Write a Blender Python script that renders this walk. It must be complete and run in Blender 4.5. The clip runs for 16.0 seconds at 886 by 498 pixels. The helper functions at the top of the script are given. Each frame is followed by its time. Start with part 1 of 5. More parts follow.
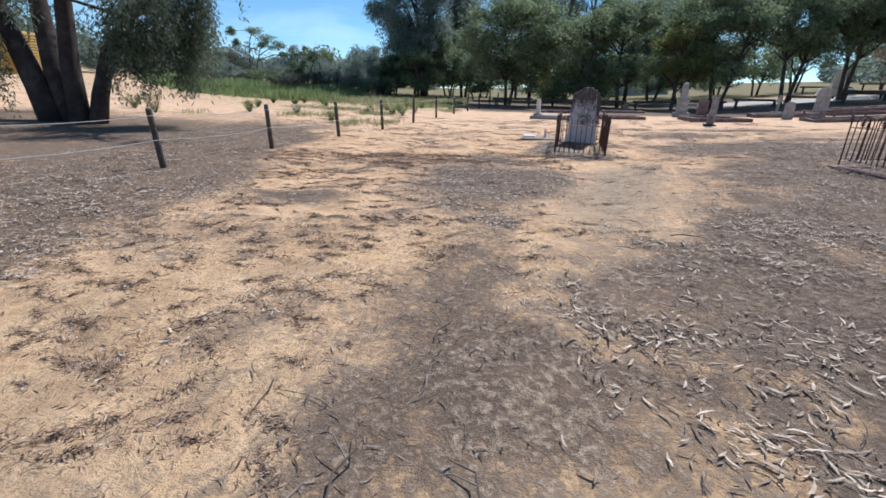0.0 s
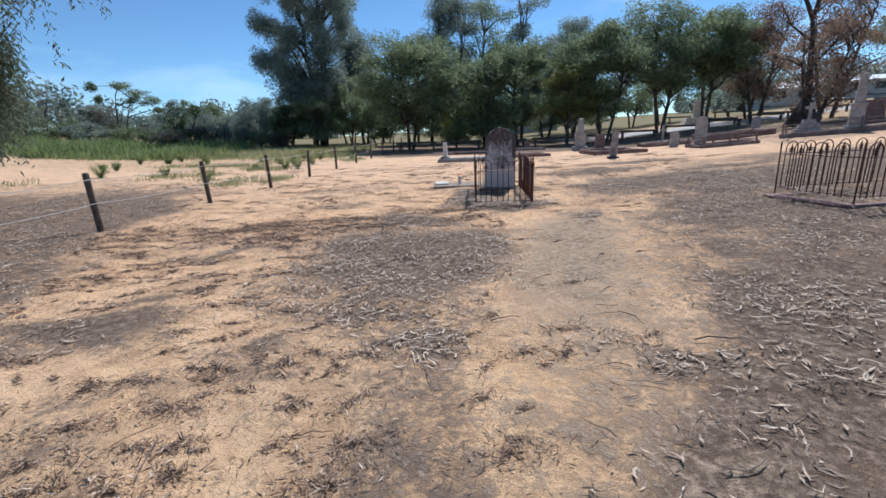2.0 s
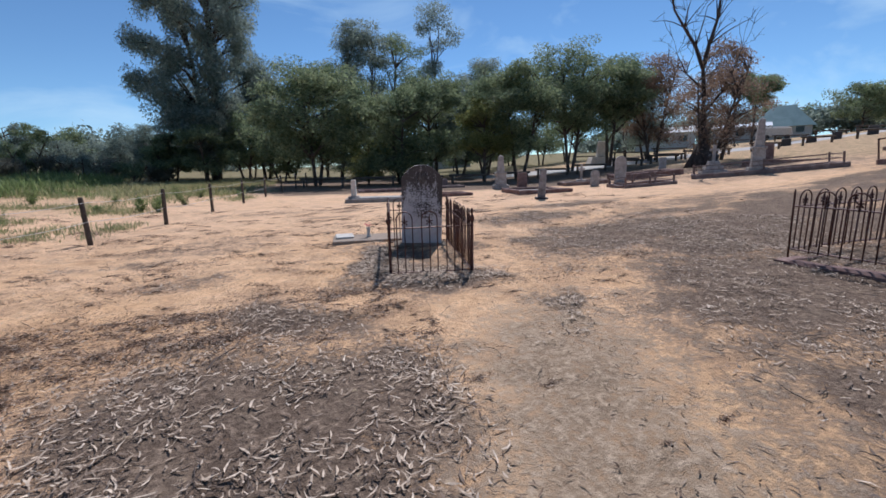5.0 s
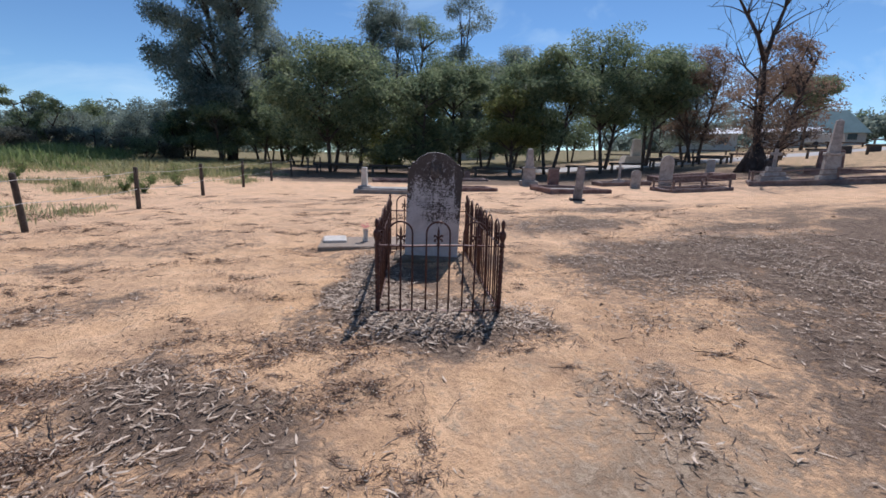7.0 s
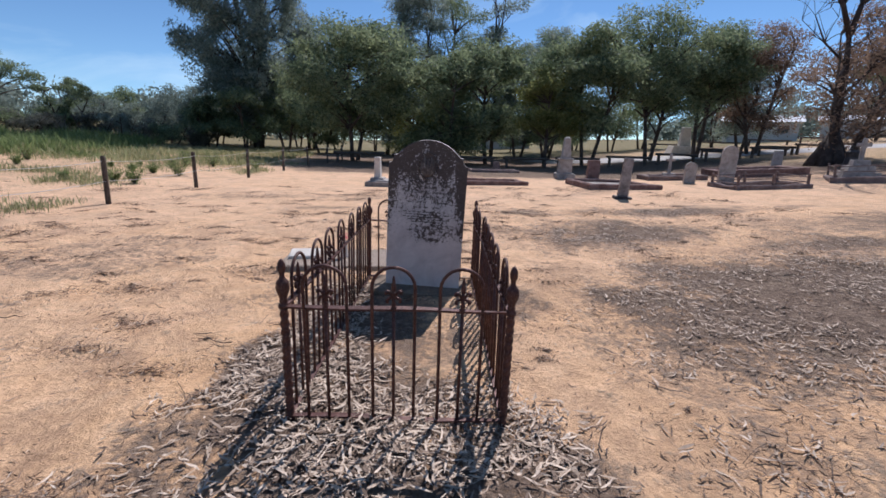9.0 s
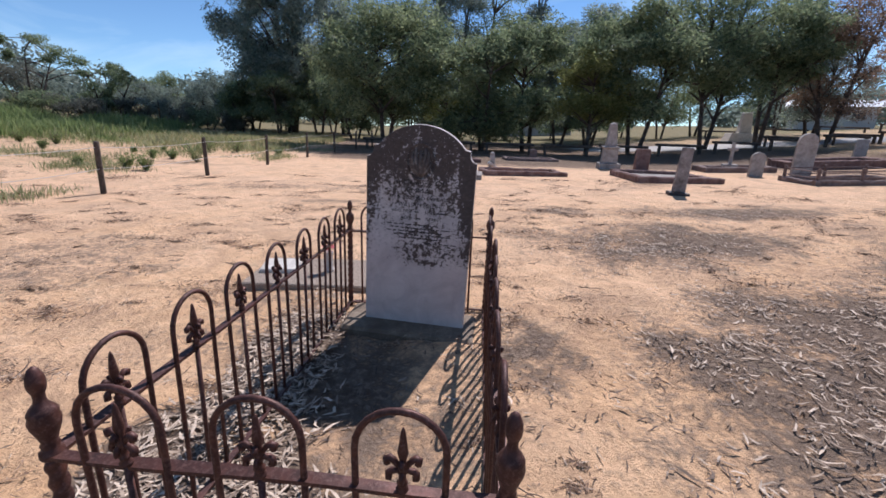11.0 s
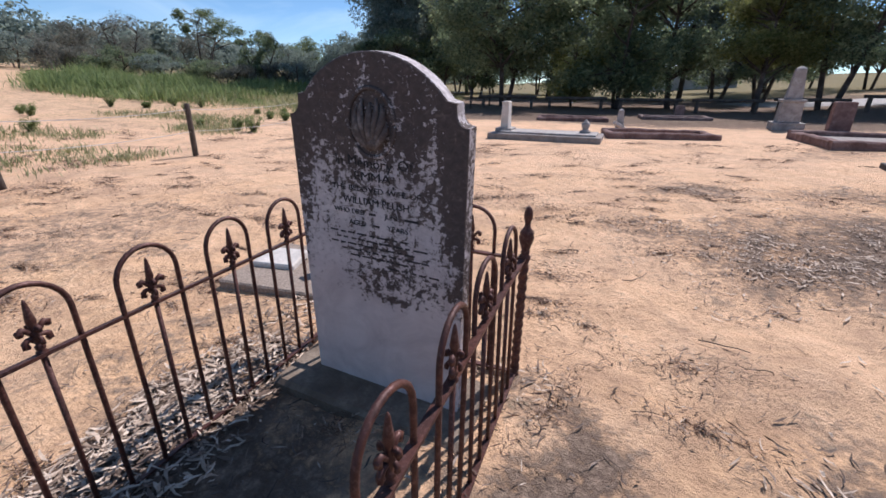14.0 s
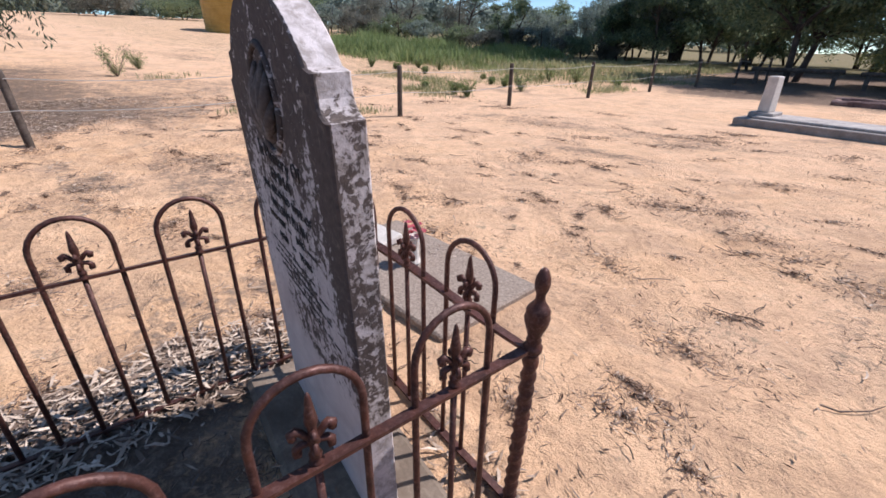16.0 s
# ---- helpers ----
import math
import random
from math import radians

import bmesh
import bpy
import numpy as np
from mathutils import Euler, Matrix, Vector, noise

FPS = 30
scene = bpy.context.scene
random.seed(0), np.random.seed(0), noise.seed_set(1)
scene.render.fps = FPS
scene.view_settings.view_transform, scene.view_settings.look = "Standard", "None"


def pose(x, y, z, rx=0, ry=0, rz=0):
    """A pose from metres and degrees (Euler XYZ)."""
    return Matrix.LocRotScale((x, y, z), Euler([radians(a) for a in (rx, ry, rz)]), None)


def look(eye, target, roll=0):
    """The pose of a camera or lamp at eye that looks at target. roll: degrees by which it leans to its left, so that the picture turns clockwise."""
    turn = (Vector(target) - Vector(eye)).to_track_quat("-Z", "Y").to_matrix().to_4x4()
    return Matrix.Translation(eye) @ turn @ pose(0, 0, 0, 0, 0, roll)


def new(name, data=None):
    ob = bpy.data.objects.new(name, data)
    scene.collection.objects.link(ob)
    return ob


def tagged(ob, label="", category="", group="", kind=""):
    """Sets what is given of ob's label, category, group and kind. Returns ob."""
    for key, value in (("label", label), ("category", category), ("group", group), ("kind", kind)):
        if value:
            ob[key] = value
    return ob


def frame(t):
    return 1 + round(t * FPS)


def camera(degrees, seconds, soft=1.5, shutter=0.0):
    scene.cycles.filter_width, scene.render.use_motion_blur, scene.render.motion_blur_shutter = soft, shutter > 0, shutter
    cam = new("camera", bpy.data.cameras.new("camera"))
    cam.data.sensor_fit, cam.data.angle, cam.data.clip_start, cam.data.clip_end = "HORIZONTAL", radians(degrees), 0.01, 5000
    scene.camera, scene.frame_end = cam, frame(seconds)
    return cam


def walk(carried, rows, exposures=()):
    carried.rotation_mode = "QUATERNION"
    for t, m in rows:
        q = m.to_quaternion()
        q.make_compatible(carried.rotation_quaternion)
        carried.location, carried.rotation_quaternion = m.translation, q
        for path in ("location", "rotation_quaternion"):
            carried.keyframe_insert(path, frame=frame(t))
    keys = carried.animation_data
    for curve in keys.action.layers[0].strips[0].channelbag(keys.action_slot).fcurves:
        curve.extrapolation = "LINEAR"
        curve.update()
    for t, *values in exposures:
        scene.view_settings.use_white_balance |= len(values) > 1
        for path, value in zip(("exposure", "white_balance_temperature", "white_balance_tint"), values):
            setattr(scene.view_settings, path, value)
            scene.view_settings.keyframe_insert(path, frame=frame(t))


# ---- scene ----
cam = camera(92.1, 16.0, soft=1.65)
PATH = [
    (0, (0.611, 0.793, 1.386), (0.6, 2.666, 0.685), 0.9),
    (0.5, (0.551, 1.26, 1.41), (0.75, 3.136, 0.745), -0.2),
    (1, (0.606, 1.742, 1.407), (0.847, 3.621, 0.767), -0.9),
    (1.5, (0.694, 2.3, 1.418), (1.031, 4.181, 0.828), -2.2),
    (2, (0.798, 2.762, 1.406), (1.171, 4.656, 0.883), -2.3),
    (2.5, (0.876, 3.213, 1.439), (1.33, 5.109, 0.991), -3.1),
    (3, (1.0, 3.681, 1.462), (1.579, 5.549, 1.045), -4.1),
    (3.5, (1.13, 4.139, 1.455), (1.732, 6.004, 1.055), -2.8),
    (4, (1.234, 4.583, 1.482), (1.929, 6.418, 1.096), -1.7),
    (4.5, (1.424, 5.044, 1.473), (2.183, 6.855, 1.096), -1.5),
    (7, (2.402, 7.316, 1.435), (3.077, 9.151, 1.011), 1.5),
    (7.5, (2.647, 7.603, 1.445), (3.283, 9.452, 1.028), 2.2),
    (8, (2.913, 7.973, 1.451), (3.543, 9.826, 1.036), 2.1),
    (8.5, (3.147, 8.453, 1.451), (3.72, 10.317, 1.007), 1.9),
    (11, (3.891, 9.937, 1.463), (4.258, 11.827, 0.92), 2.1),
    (11.5, (4.044, 10.177, 1.438), (4.244, 12.087, 0.879), 1.6),
    (12, (4.154, 10.423, 1.421), (4.325, 12.328, 0.837), 1.5),
    (12.5, (4.262, 10.603, 1.42), (4.324, 12.505, 0.805), 0.9),
    (13, (4.429, 10.794, 1.424), (4.373, 12.684, 0.772), 1.1),
    (13.5, (4.57, 11.05, 1.386), (4.454, 12.922, 0.692), 1.1),
    (14, (4.688, 11.241, 1.381), (4.487, 13.095, 0.66), 0.4),
    (14.5, (4.847, 11.435, 1.371), (4.341, 13.197, 0.571), -0.4),
    (15, (4.963, 11.668, 1.347), (4.28, 13.361, 0.531), 2.0),
    (15.5, (5.057, 11.916, 1.356), (4.203, 13.521, 0.522), 2.5),
    (16, (5.205, 12.17, 1.369), (4.133, 13.625, 0.512), 1.2),
]
walk(cam, [(t, look(eye, target, roll)) for t, eye, target, roll in PATH],
     ((0, 0.24, 5680, 10), (2.0, 0.12, 5720, 11), (3.5, -0.1, 5770, 13), (8.5, -0.03, 5920, 18), (11.0, 0.12, 5950, 19), (14.0, 0.18, 5970, 20), (15.0, 0.27, 5990, 20), (16.0, 0.29, 6050, 20)))

# ---- world, sun, exposure ----
SUN_DIR = Vector((0.42, 0.555, 0.9)).normalized()
SUN_ELEV = math.asin(SUN_DIR.z)
SUN_AZ = math.atan2(SUN_DIR.x, SUN_DIR.y)
world = bpy.data.worlds.new("sky")
scene.world = world
world.use_nodes = True
wn, wl = world.node_tree.nodes, world.node_tree.links
wn.clear()
w_out = wn.new("ShaderNodeOutputWorld")
w_bg = wn.new("ShaderNodeBackground")
w_sky = wn.new("ShaderNodeTexSky")
w_sky.sky_type = "NISHITA"
w_sky.sun_disc = False
w_sky.sun_elevation = SUN_ELEV
w_sky.sun_rotation = SUN_AZ
w_sky.air_density = 0.8
w_sky.dust_density = 0.0
w_sky.ozone_density = 2.0
w_sky.altitude = 600.0
w_bg.inputs["Strength"].default_value = 0.106
# thin high cloud, all over the sky
w_co = wn.new("ShaderNodeTexCoord")
w_map = wn.new("ShaderNodeMapping")
w_map.inputs["Scale"].default_value = (1.2, 3.6, 5.0)
w_map.inputs["Rotation"].default_value = (0.0, 0.0, 0.9)
w_noise = wn.new("ShaderNodeTexNoise")
w_noise.inputs["Scale"].default_value = 1.3
w_noise.inputs["Detail"].default_value = 7.0
w_noise.inputs["Roughness"].default_value = 0.55
w_noise.inputs["Distortion"].default_value = 0.8
w_ramp = wn.new("ShaderNodeValToRGB")
w_ramp.color_ramp.elements[0].position = 0.52
w_ramp.color_ramp.elements[1].position = 0.78
w_ramp.color_ramp.elements[1].color = (0.6, 0.6, 0.6, 1)
w_mix = wn.new("ShaderNodeMix")
w_mix.data_type = "RGBA"
w_mix.inputs["B"].default_value = (7.5, 8.0, 8.6, 1)
wl.new(w_co.outputs["Generated"], w_map.inputs["Vector"])
wl.new(w_map.outputs["Vector"], w_noise.inputs["Vector"])
wl.new(w_noise.outputs["Fac"], w_ramp.inputs["Fac"])
wl.new(w_ramp.outputs["Color"], w_mix.inputs["Factor"])
wl.new(w_sky.outputs["Color"], w_mix.inputs["A"])
w_hue = wn.new("ShaderNodeMix")
w_hue.data_type = "RGBA"
w_hue.blend_type = "MULTIPLY"
w_hue.inputs["Factor"].default_value = 1.0
w_hue.inputs["B"].default_value = (0.84, 1.03, 1.05, 1)
wl.new(w_mix.outputs["Result"], w_hue.inputs["A"])
wl.new(w_hue.outputs["Result"], w_bg.inputs["Color"])
wl.new(w_bg.outputs["Background"], w_out.inputs["Surface"])

sun_data = bpy.data.lights.new("sun", "SUN")
sun_data.energy = 5.0
sun_data.angle = radians(0.53)
sun_data.color = (1.0, 0.95, 0.87)
sun = new("sun", sun_data)
sun.matrix_world = look(SUN_DIR * 50, (0, 0, 0))


# ---- materials ----
class Nodes:
    """A small writer of node materials."""

    def __init__(self, name):
        self.m = bpy.data.materials.new(name)
        self.m.use_nodes = True
        self.t = self.m.node_tree
        self.b = self.t.nodes["Principled BSDF"]
        self.out = self.t.nodes["Material Output"]

    def add(self, kind, **values):
        n = self.t.nodes.new(kind)
        for k, v in values.items():
            n.inputs[k.replace("_", " ")].default_value = v
        return n

    def link(self, a, b):
        self.t.links.new(a, b)

    def coords(self, which="Object"):
        return self.add("ShaderNodeTexCoord").outputs[which]

    def noise(self, vec, scale, detail=4.0, rough=0.6, distort=0.0):
        n = self.add("ShaderNodeTexNoise", Scale=scale, Detail=detail, Roughness=rough, Distortion=distort)
        self.link(vec, n.inputs["Vector"])
        return n.outputs["Fac"]

    def ramp(self, fac, stops):
        n = self.add("ShaderNodeValToRGB")
        e = n.color_ramp.elements
        while len(e) < len(stops):
            e.new(0.5)
        for el, (p, c) in zip(e, stops):
            el.position = p
            el.color = (*c, 1) if len(c) == 3 else c
        self.link(fac, n.inputs["Fac"])
        return n.outputs["Color"]

    def level(self, fac, lo, hi):
        n = self.add("ShaderNodeMapRange")
        n.inputs["From Min"].default_value, n.inputs["From Max"].default_value = lo, hi
        self.link(fac, n.inputs["Value"])
        return n.outputs["Result"]

    def mix(self, fac, a, b, mode="MIX"):
        n = self.add("ShaderNodeMix")
        n.data_type = "RGBA"
        n.blend_type = mode
        for sock, v in (("Factor", fac), ("A", a), ("B", b)):
            if hasattr(v, "is_linked"):
                self.link(v, n.inputs[sock])
            else:
                n.inputs[sock].default_value = v if sock == "Factor" else (*v, 1)
        return n.outputs["Result"]

    def math(self, op, a, b=0.0):
        n = self.add("ShaderNodeMath")
        n.operation = op
        for i, v in enumerate((a, b)):
            if hasattr(v, "is_linked"):
                self.link(v, n.inputs[i])
            else:
                n.inputs[i].default_value = v
        return n.outputs["Value"]

    def bump(self, height, strength, distance):
        n = self.add("ShaderNodeBump", Strength=strength, Distance=distance)
        self.link(height, n.inputs["Height"])
        self.link(n.outputs["Normal"], self.b.inputs["Normal"])

    def colour(self, c):
        if hasattr(c, "is_linked"):
            self.link(c, self.b.inputs["Base Color"])
        else:
            self.b.inputs["Base Color"].default_value = (*c, 1)

    def finish(self, rough=0.8, metal=0.0, spec=0.3):
        if hasattr(rough, "is_linked"):
            self.link(rough, self.b.inputs["Roughness"])
        else:
            self.b.inputs["Roughness"].default_value = rough
        self.b.inputs["Metallic"].default_value = metal
        self.b.inputs["Specular IOR Level"].default_value = spec
        return self.m


def worn(name, dark, mid, light, scale=8.0, fine=90.0, rough=0.85, bump=0.4, depth=0.004, metal=0.0):
    """A matt surface in three tones: broad stains, fine grain and relief."""
    n = Nodes(name)
    v = n.coords()
    broad = n.noise(v, scale, 6, 0.65, 0.4)
    grain = n.noise(v, fine, 3, 0.6)
    c = n.ramp(broad, ((0.3, dark), (0.5, mid), (0.7, light)))
    c = n.mix(n.level(grain, 0.35, 0.65), c, n.mix(0.5, c, dark), "MIX")
    n.colour(c)
    n.bump(n.math("ADD", grain, broad), bump, depth)
    return n.finish(rough, metal)


def leafy(name, dark, mid, light, glow=0.5):
    """Leaves: each one a tone of its own, some light passing through."""
    n = Nodes(name)
    geo = n.add("ShaderNodeNewGeometry")
    c = n.ramp(geo.outputs["Random Per Island"], ((0.0, dark), (0.5, mid), (1.0, light)))
    patch = n.noise(n.coords(), 0.5, 2)
    c = n.mix(n.level(patch, 0.35, 0.7), c, n.mix(0.45, c, light))
    n.colour(c)
    n.finish(0.6, 0.0, 0.2)
    tr = n.add("ShaderNodeBsdfTranslucent")
    n.link(c, tr.inputs["Color"])
    ms = n.add("ShaderNodeMixShader", Fac=glow)
    n.link(n.b.outputs["BSDF"], ms.inputs[1])
    n.link(tr.outputs["BSDF"], ms.inputs[2])
    n.link(ms.outputs["Shader"], n.out.inputs["Surface"])
    return n.m


def island(name, stops, rough=0.8, fine=60.0):
    """Litter: a tone for each piece."""
    n = Nodes(name)
    geo = n.add("ShaderNodeNewGeometry")
    c = n.ramp(geo.outputs["Random Per Island"], stops)
    g = n.noise(n.coords(), fine, 2)
    n.colour(n.mix(n.level(g, 0.3, 0.75), c, n.mix(0.4, c, (0.08, 0.06, 0.05))))
    return n.finish(rough)


def ground_material():
    n = Nodes("sandy_ground")
    v = n.coords()
    grey = n.add("ShaderNodeAttribute")
    grey.attribute_name = "soil_and_shade"
    trod = n.add("ShaderNodeAttribute")
    trod.attribute_name = "pale_track"
    grass = n.add("ShaderNodeAttribute")
    grass.attribute_name = "dry_grass"
    road = n.add("ShaderNodeAttribute")
    road.attribute_name = "gravel"
    big = n.noise(v, 0.55, 5, 0.6, 0.5)
    mid = n.noise(v, 3.2, 6, 0.7, 0.3)
    small = n.noise(v, 17.0, 6, 0.72, 0.1)
    fine = n.noise(v, 120.0, 3, 0.7)
    sand = n.ramp(mid, ((0.25, (0.47, 0.28, 0.15)), (0.5, (0.70, 0.44, 0.248)), (0.75, (0.765, 0.515, 0.318))))
    sand = n.mix(n.level(big, 0.4, 0.7), sand, n.mix(0.6, sand, (0.73, 0.485, 0.305)))
    dirt = n.noise(v, 1.3, 7, 0.72, 1.0)
    sand = n.mix(n.math("MULTIPLY", n.level(dirt, 0.45, 0.66), 0.66), sand, (0.32, 0.205, 0.13))
    clod = n.noise(v, 7.0, 6, 0.75, 0.3)
    sand = n.mix(n.math("MULTIPLY", n.level(clod, 0.52, 0.64), 0.38), sand, (0.31, 0.19, 0.115))
    crumb = n.level(small, 0.52, 0.62)
    sand = n.mix(n.math("MULTIPLY", crumb, 0.2), sand, (0.26, 0.16, 0.10))
    where = n.add("ShaderNodeSeparateXYZ")
    n.link(v, where.inputs["Vector"])
    early = n.level(n.math("ADD", where.outputs["Y"], n.math("MULTIPLY", big, 4.0)), 10.5, 5.0)
    sand = n.mix(n.math("MULTIPLY", early, 0.75), sand, n.mix(0.85, sand, (0.82, 0.875, 0.87), "MULTIPLY"))
    later = n.level(n.math("ADD", where.outputs["Y"], n.math("MULTIPLY", big, 4.0)), 13.0, 21.0)
    sand = n.mix(n.math("MULTIPLY", later, 0.22), sand, (0.82, 0.59, 0.44))
    # dark soil tones, which also colour the painted shade of trees and headstone
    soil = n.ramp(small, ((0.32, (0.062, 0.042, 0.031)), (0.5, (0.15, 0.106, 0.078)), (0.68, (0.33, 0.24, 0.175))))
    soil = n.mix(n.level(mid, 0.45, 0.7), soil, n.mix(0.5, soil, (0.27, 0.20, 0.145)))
    track = n.ramp(small, ((0.32, (0.165, 0.115, 0.08)), (0.5, (0.335, 0.245, 0.166)), (0.66, (0.51, 0.385, 0.275))))
    edge = n.math("ADD", n.math("MULTIPLY", n.math("SUBTRACT", mid, 0.5), 1.5), n.math("MULTIPLY", n.math("SUBTRACT", small, 0.5), 1.8))
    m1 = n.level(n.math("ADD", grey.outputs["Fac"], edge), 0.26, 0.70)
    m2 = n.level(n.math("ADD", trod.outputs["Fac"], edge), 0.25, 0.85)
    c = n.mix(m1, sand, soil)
    c = n.mix(m2, c, track)
    straw = n.ramp(small, ((0.3, (0.12, 0.105, 0.055)), (0.6, (0.22, 0.185, 0.095)), (0.75, (0.30, 0.255, 0.14))))
    m3 = n.level(n.math("ADD", grass.outputs["Fac"], edge), 0.3, 0.8)
    c = n.mix(m3, c, straw)
    stone = n.ramp(small, ((0.3, (0.36, 0.34, 0.33)), (0.7, (0.50, 0.48, 0.46))))
    c = n.mix(n.level(road.outputs["Fac"], 0.3, 0.7), c, stone)
    speck = n.level(fine, 0.32, 0.5)
    c = n.mix(n.math("MULTIPLY", n.math("SUBTRACT", 1.0, speck), 0.12), c, (0.14, 0.095, 0.065))
    n.colour(c)
    hgt = n.math("ADD", n.math("MULTIPLY", small, 1.0), n.math("MULTIPLY", fine, 0.25))
    hgt = n.math("ADD", hgt, n.math("MULTIPLY", mid, 1.5))
    n.bump(hgt, 0.85, 0.036)
    return n.finish(0.95, 0.0, 0.1)


def headstone_material():
    """Pale marble, with black lichen over its head and edges and in run-down patches."""
    n = Nodes("lichened_marble")
    v = n.coords()
    sep = n.add("ShaderNodeSeparateXYZ")
    n.link(v, sep.inputs["Vector"])
    x, y, z = sep.outputs["X"], sep.outputs["Y"], sep.outputs["Z"]
    broad = n.noise(v, 5.0, 6, 0.7, 0.6)
    smear = n.add("ShaderNodeMapping", Scale=(0.75, 1.0, 0.95))
    n.link(v, smear.inputs["Vector"])
    speck = n.noise(smear.outputs["Vector"], 52.0, 4, 0.66, 0.7)
    fleck = n.noise(v, 24.0, 5, 0.7, 0.5)
    fine = n.noise(v, 160.0, 2)
    stretch = n.add("ShaderNodeMapping", Scale=(1.7, 1.0, 0.55))
    n.link(v, stretch.inputs["Vector"])
    runs = n.noise(stretch.outputs["Vector"], 11.0, 6, 0.7, 0.9)
    marble = n.ramp(broad, ((0.3, (0.47, 0.42, 0.415)), (0.55, (0.61, 0.555, 0.54)), (0.75, (0.70, 0.645, 0.625))))
    # how much of the face is overgrown: most over the head and down one edge, none near the foot
    ax = n.math("ABSOLUTE", x)
    head = n.level(z, 0.98, 1.22)
    grow = n.math("ADD", n.math("MULTIPLY", n.level(z, 0.45, 1.0), 0.165), n.math("MULTIPLY", head, 0.112))
    edge = n.math("MULTIPLY", n.level(ax, 0.25, 0.355), n.level(z, 0.45, 0.8))
    grow = n.math("ADD", grow, n.math("MULTIPLY", edge, 0.09))
    east = n.math("MULTIPLY", n.level(x, 0.24, 0.35), n.level(z, 0.3, 0.6))
    grow = n.math("ADD", grow, n.math("MULTIPLY", east, 0.14))
    dx = n.math("SUBTRACT", x, 0.06)
    dz = n.math("SUBTRACT", z, 0.60)
    far = n.math("ADD", n.math("MULTIPLY", dx, dx), n.math("MULTIPLY", n.math("MULTIPLY", dz, dz), 0.9))
    grow = n.math("ADD", grow, n.math("MULTIPLY", n.math("MULTIPLY", n.level(far, 0.06, 0.0), n.level(fleck, 0.3, 0.68)), 0.29))
    grow = n.math("SUBTRACT", grow, n.math("MULTIPLY", n.level(z, 0.52, 0.38), 0.35))
    # the sawn sides and the weathered top stay paler and mottled
    flank = n.level(y, 0.003, 0.010)
    grow = n.math("SUBTRACT", grow, n.math("MULTIPLY", flank, n.math("MULTIPLY", n.level(z, 0.6, 1.2), 0.33)))
    score = n.math("ADD", n.math("MULTIPLY", speck, 0.62), n.math("ADD", n.math("MULTIPLY", runs, 0.5), n.math("MULTIPLY", fleck, 0.34)))
    score = n.math("ADD", score, grow)
    lich = n.level(score, 0.89, 0.935)
    dark = n.ramp(speck, ((0.3, (0.040, 0.030, 0.027)), (0.58, (0.078, 0.058, 0.050)), (0.75, (0.17, 0.13, 0.105))))
    grime = n.math("MULTIPLY", n.level(score, 0.80, 0.90), 0.30)
    base = n.mix(grime, marble, (0.22, 0.185, 0.17))
    side_grime = n.math("MULTIPLY", flank, n.math("MULTIPLY", n.level(fleck, 0.42, 0.58), 0.62))
    base = n.mix(side_grime, base, (0.20, 0.165, 0.135))
    n.colour(n.mix(n.math("MULTIPLY", lich, 0.93), base, dark))
    n.bump(n.math("ADD", n.math("ADD", speck, fleck), n.math("MULTIPLY", fine, 0.4)), 0.4, 0.004)
    return n.finish(0.85, 0.0, 0.2)


def iron_material():
    n = Nodes("rusted_iron")
    v = n.coords()
    a = n.noise(v, 14.0, 5, 0.7, 0.3)
    b = n.noise(v, 90.0, 4, 0.7)
    c = n.ramp(a, ((0.3, (0.034, 0.015, 0.013)), (0.5, (0.074, 0.029, 0.022)), (0.68, (0.118, 0.044, 0.030))))
    c = n.mix(n.level(b, 0.5, 0.7), c, n.mix(0.55, c, (0.20, 0.11, 0.095)))
    n.colour(c)
    n.bump(b, 0.5, 0.0025)
    return n.finish(n.level(a, 1.2, -0.1), 0.25, 0.4)


MAT_GROUND = ground_material()
MAT_HEAD = headstone_material()
MAT_IRON = iron_material()
MAT_LETTER = worn("old_lettering", (0.03, 0.027, 0.027), (0.05, 0.045, 0.045), (0.09, 0.08, 0.08), 30, 160, 0.9, 0.2, 0.001)
MAT_CONCRETE = worn("weathered_concrete", (0.20, 0.175, 0.155), (0.30, 0.265, 0.24), (0.40, 0.36, 0.33), 5, 70, 0.95, 0.6, 0.006)
MAT_PEBBLE = worn("exposed_pebble_concrete", (0.19, 0.145, 0.11), (0.34, 0.27, 0.215), (0.50, 0.42, 0.345), 60, 130, 0.95, 0.9, 0.008)
MAT_WHITE = worn("white_marble", (0.45, 0.41, 0.36), (0.64, 0.59, 0.53), (0.76, 0.70, 0.635), 4, 60, 0.8, 0.3, 0.003)
MAT_PALE = worn("grey_marble", (0.22, 0.195, 0.18), (0.40, 0.365, 0.335), (0.56, 0.515, 0.475), 5, 50, 0.85, 0.3, 0.003)
MAT_BROWN = worn("red_brown_stone", (0.12, 0.07, 0.06), (0.22, 0.135, 0.118), (0.36, 0.25, 0.22), 5, 60, 0.9, 0.5, 0.006)
MAT_KERB = worn("rough_kerb_stone", (0.12, 0.085, 0.075), (0.22, 0.16, 0.145), (0.36, 0.28, 0.25), 4, 60, 0.95, 0.6, 0.008)
MAT_DARKSTONE = worn("dark_granite", (0.03, 0.03, 0.033), (0.055, 0.05, 0.052), (0.10, 0.09, 0.09), 8, 90, 0.6, 0.3, 0.003)
MAT_POST = worn("grey_treated_timber", (0.05, 0.04, 0.034), (0.10, 0.08, 0.065), (0.19, 0.155, 0.13), 9, 90, 0.9, 0.6, 0.005)
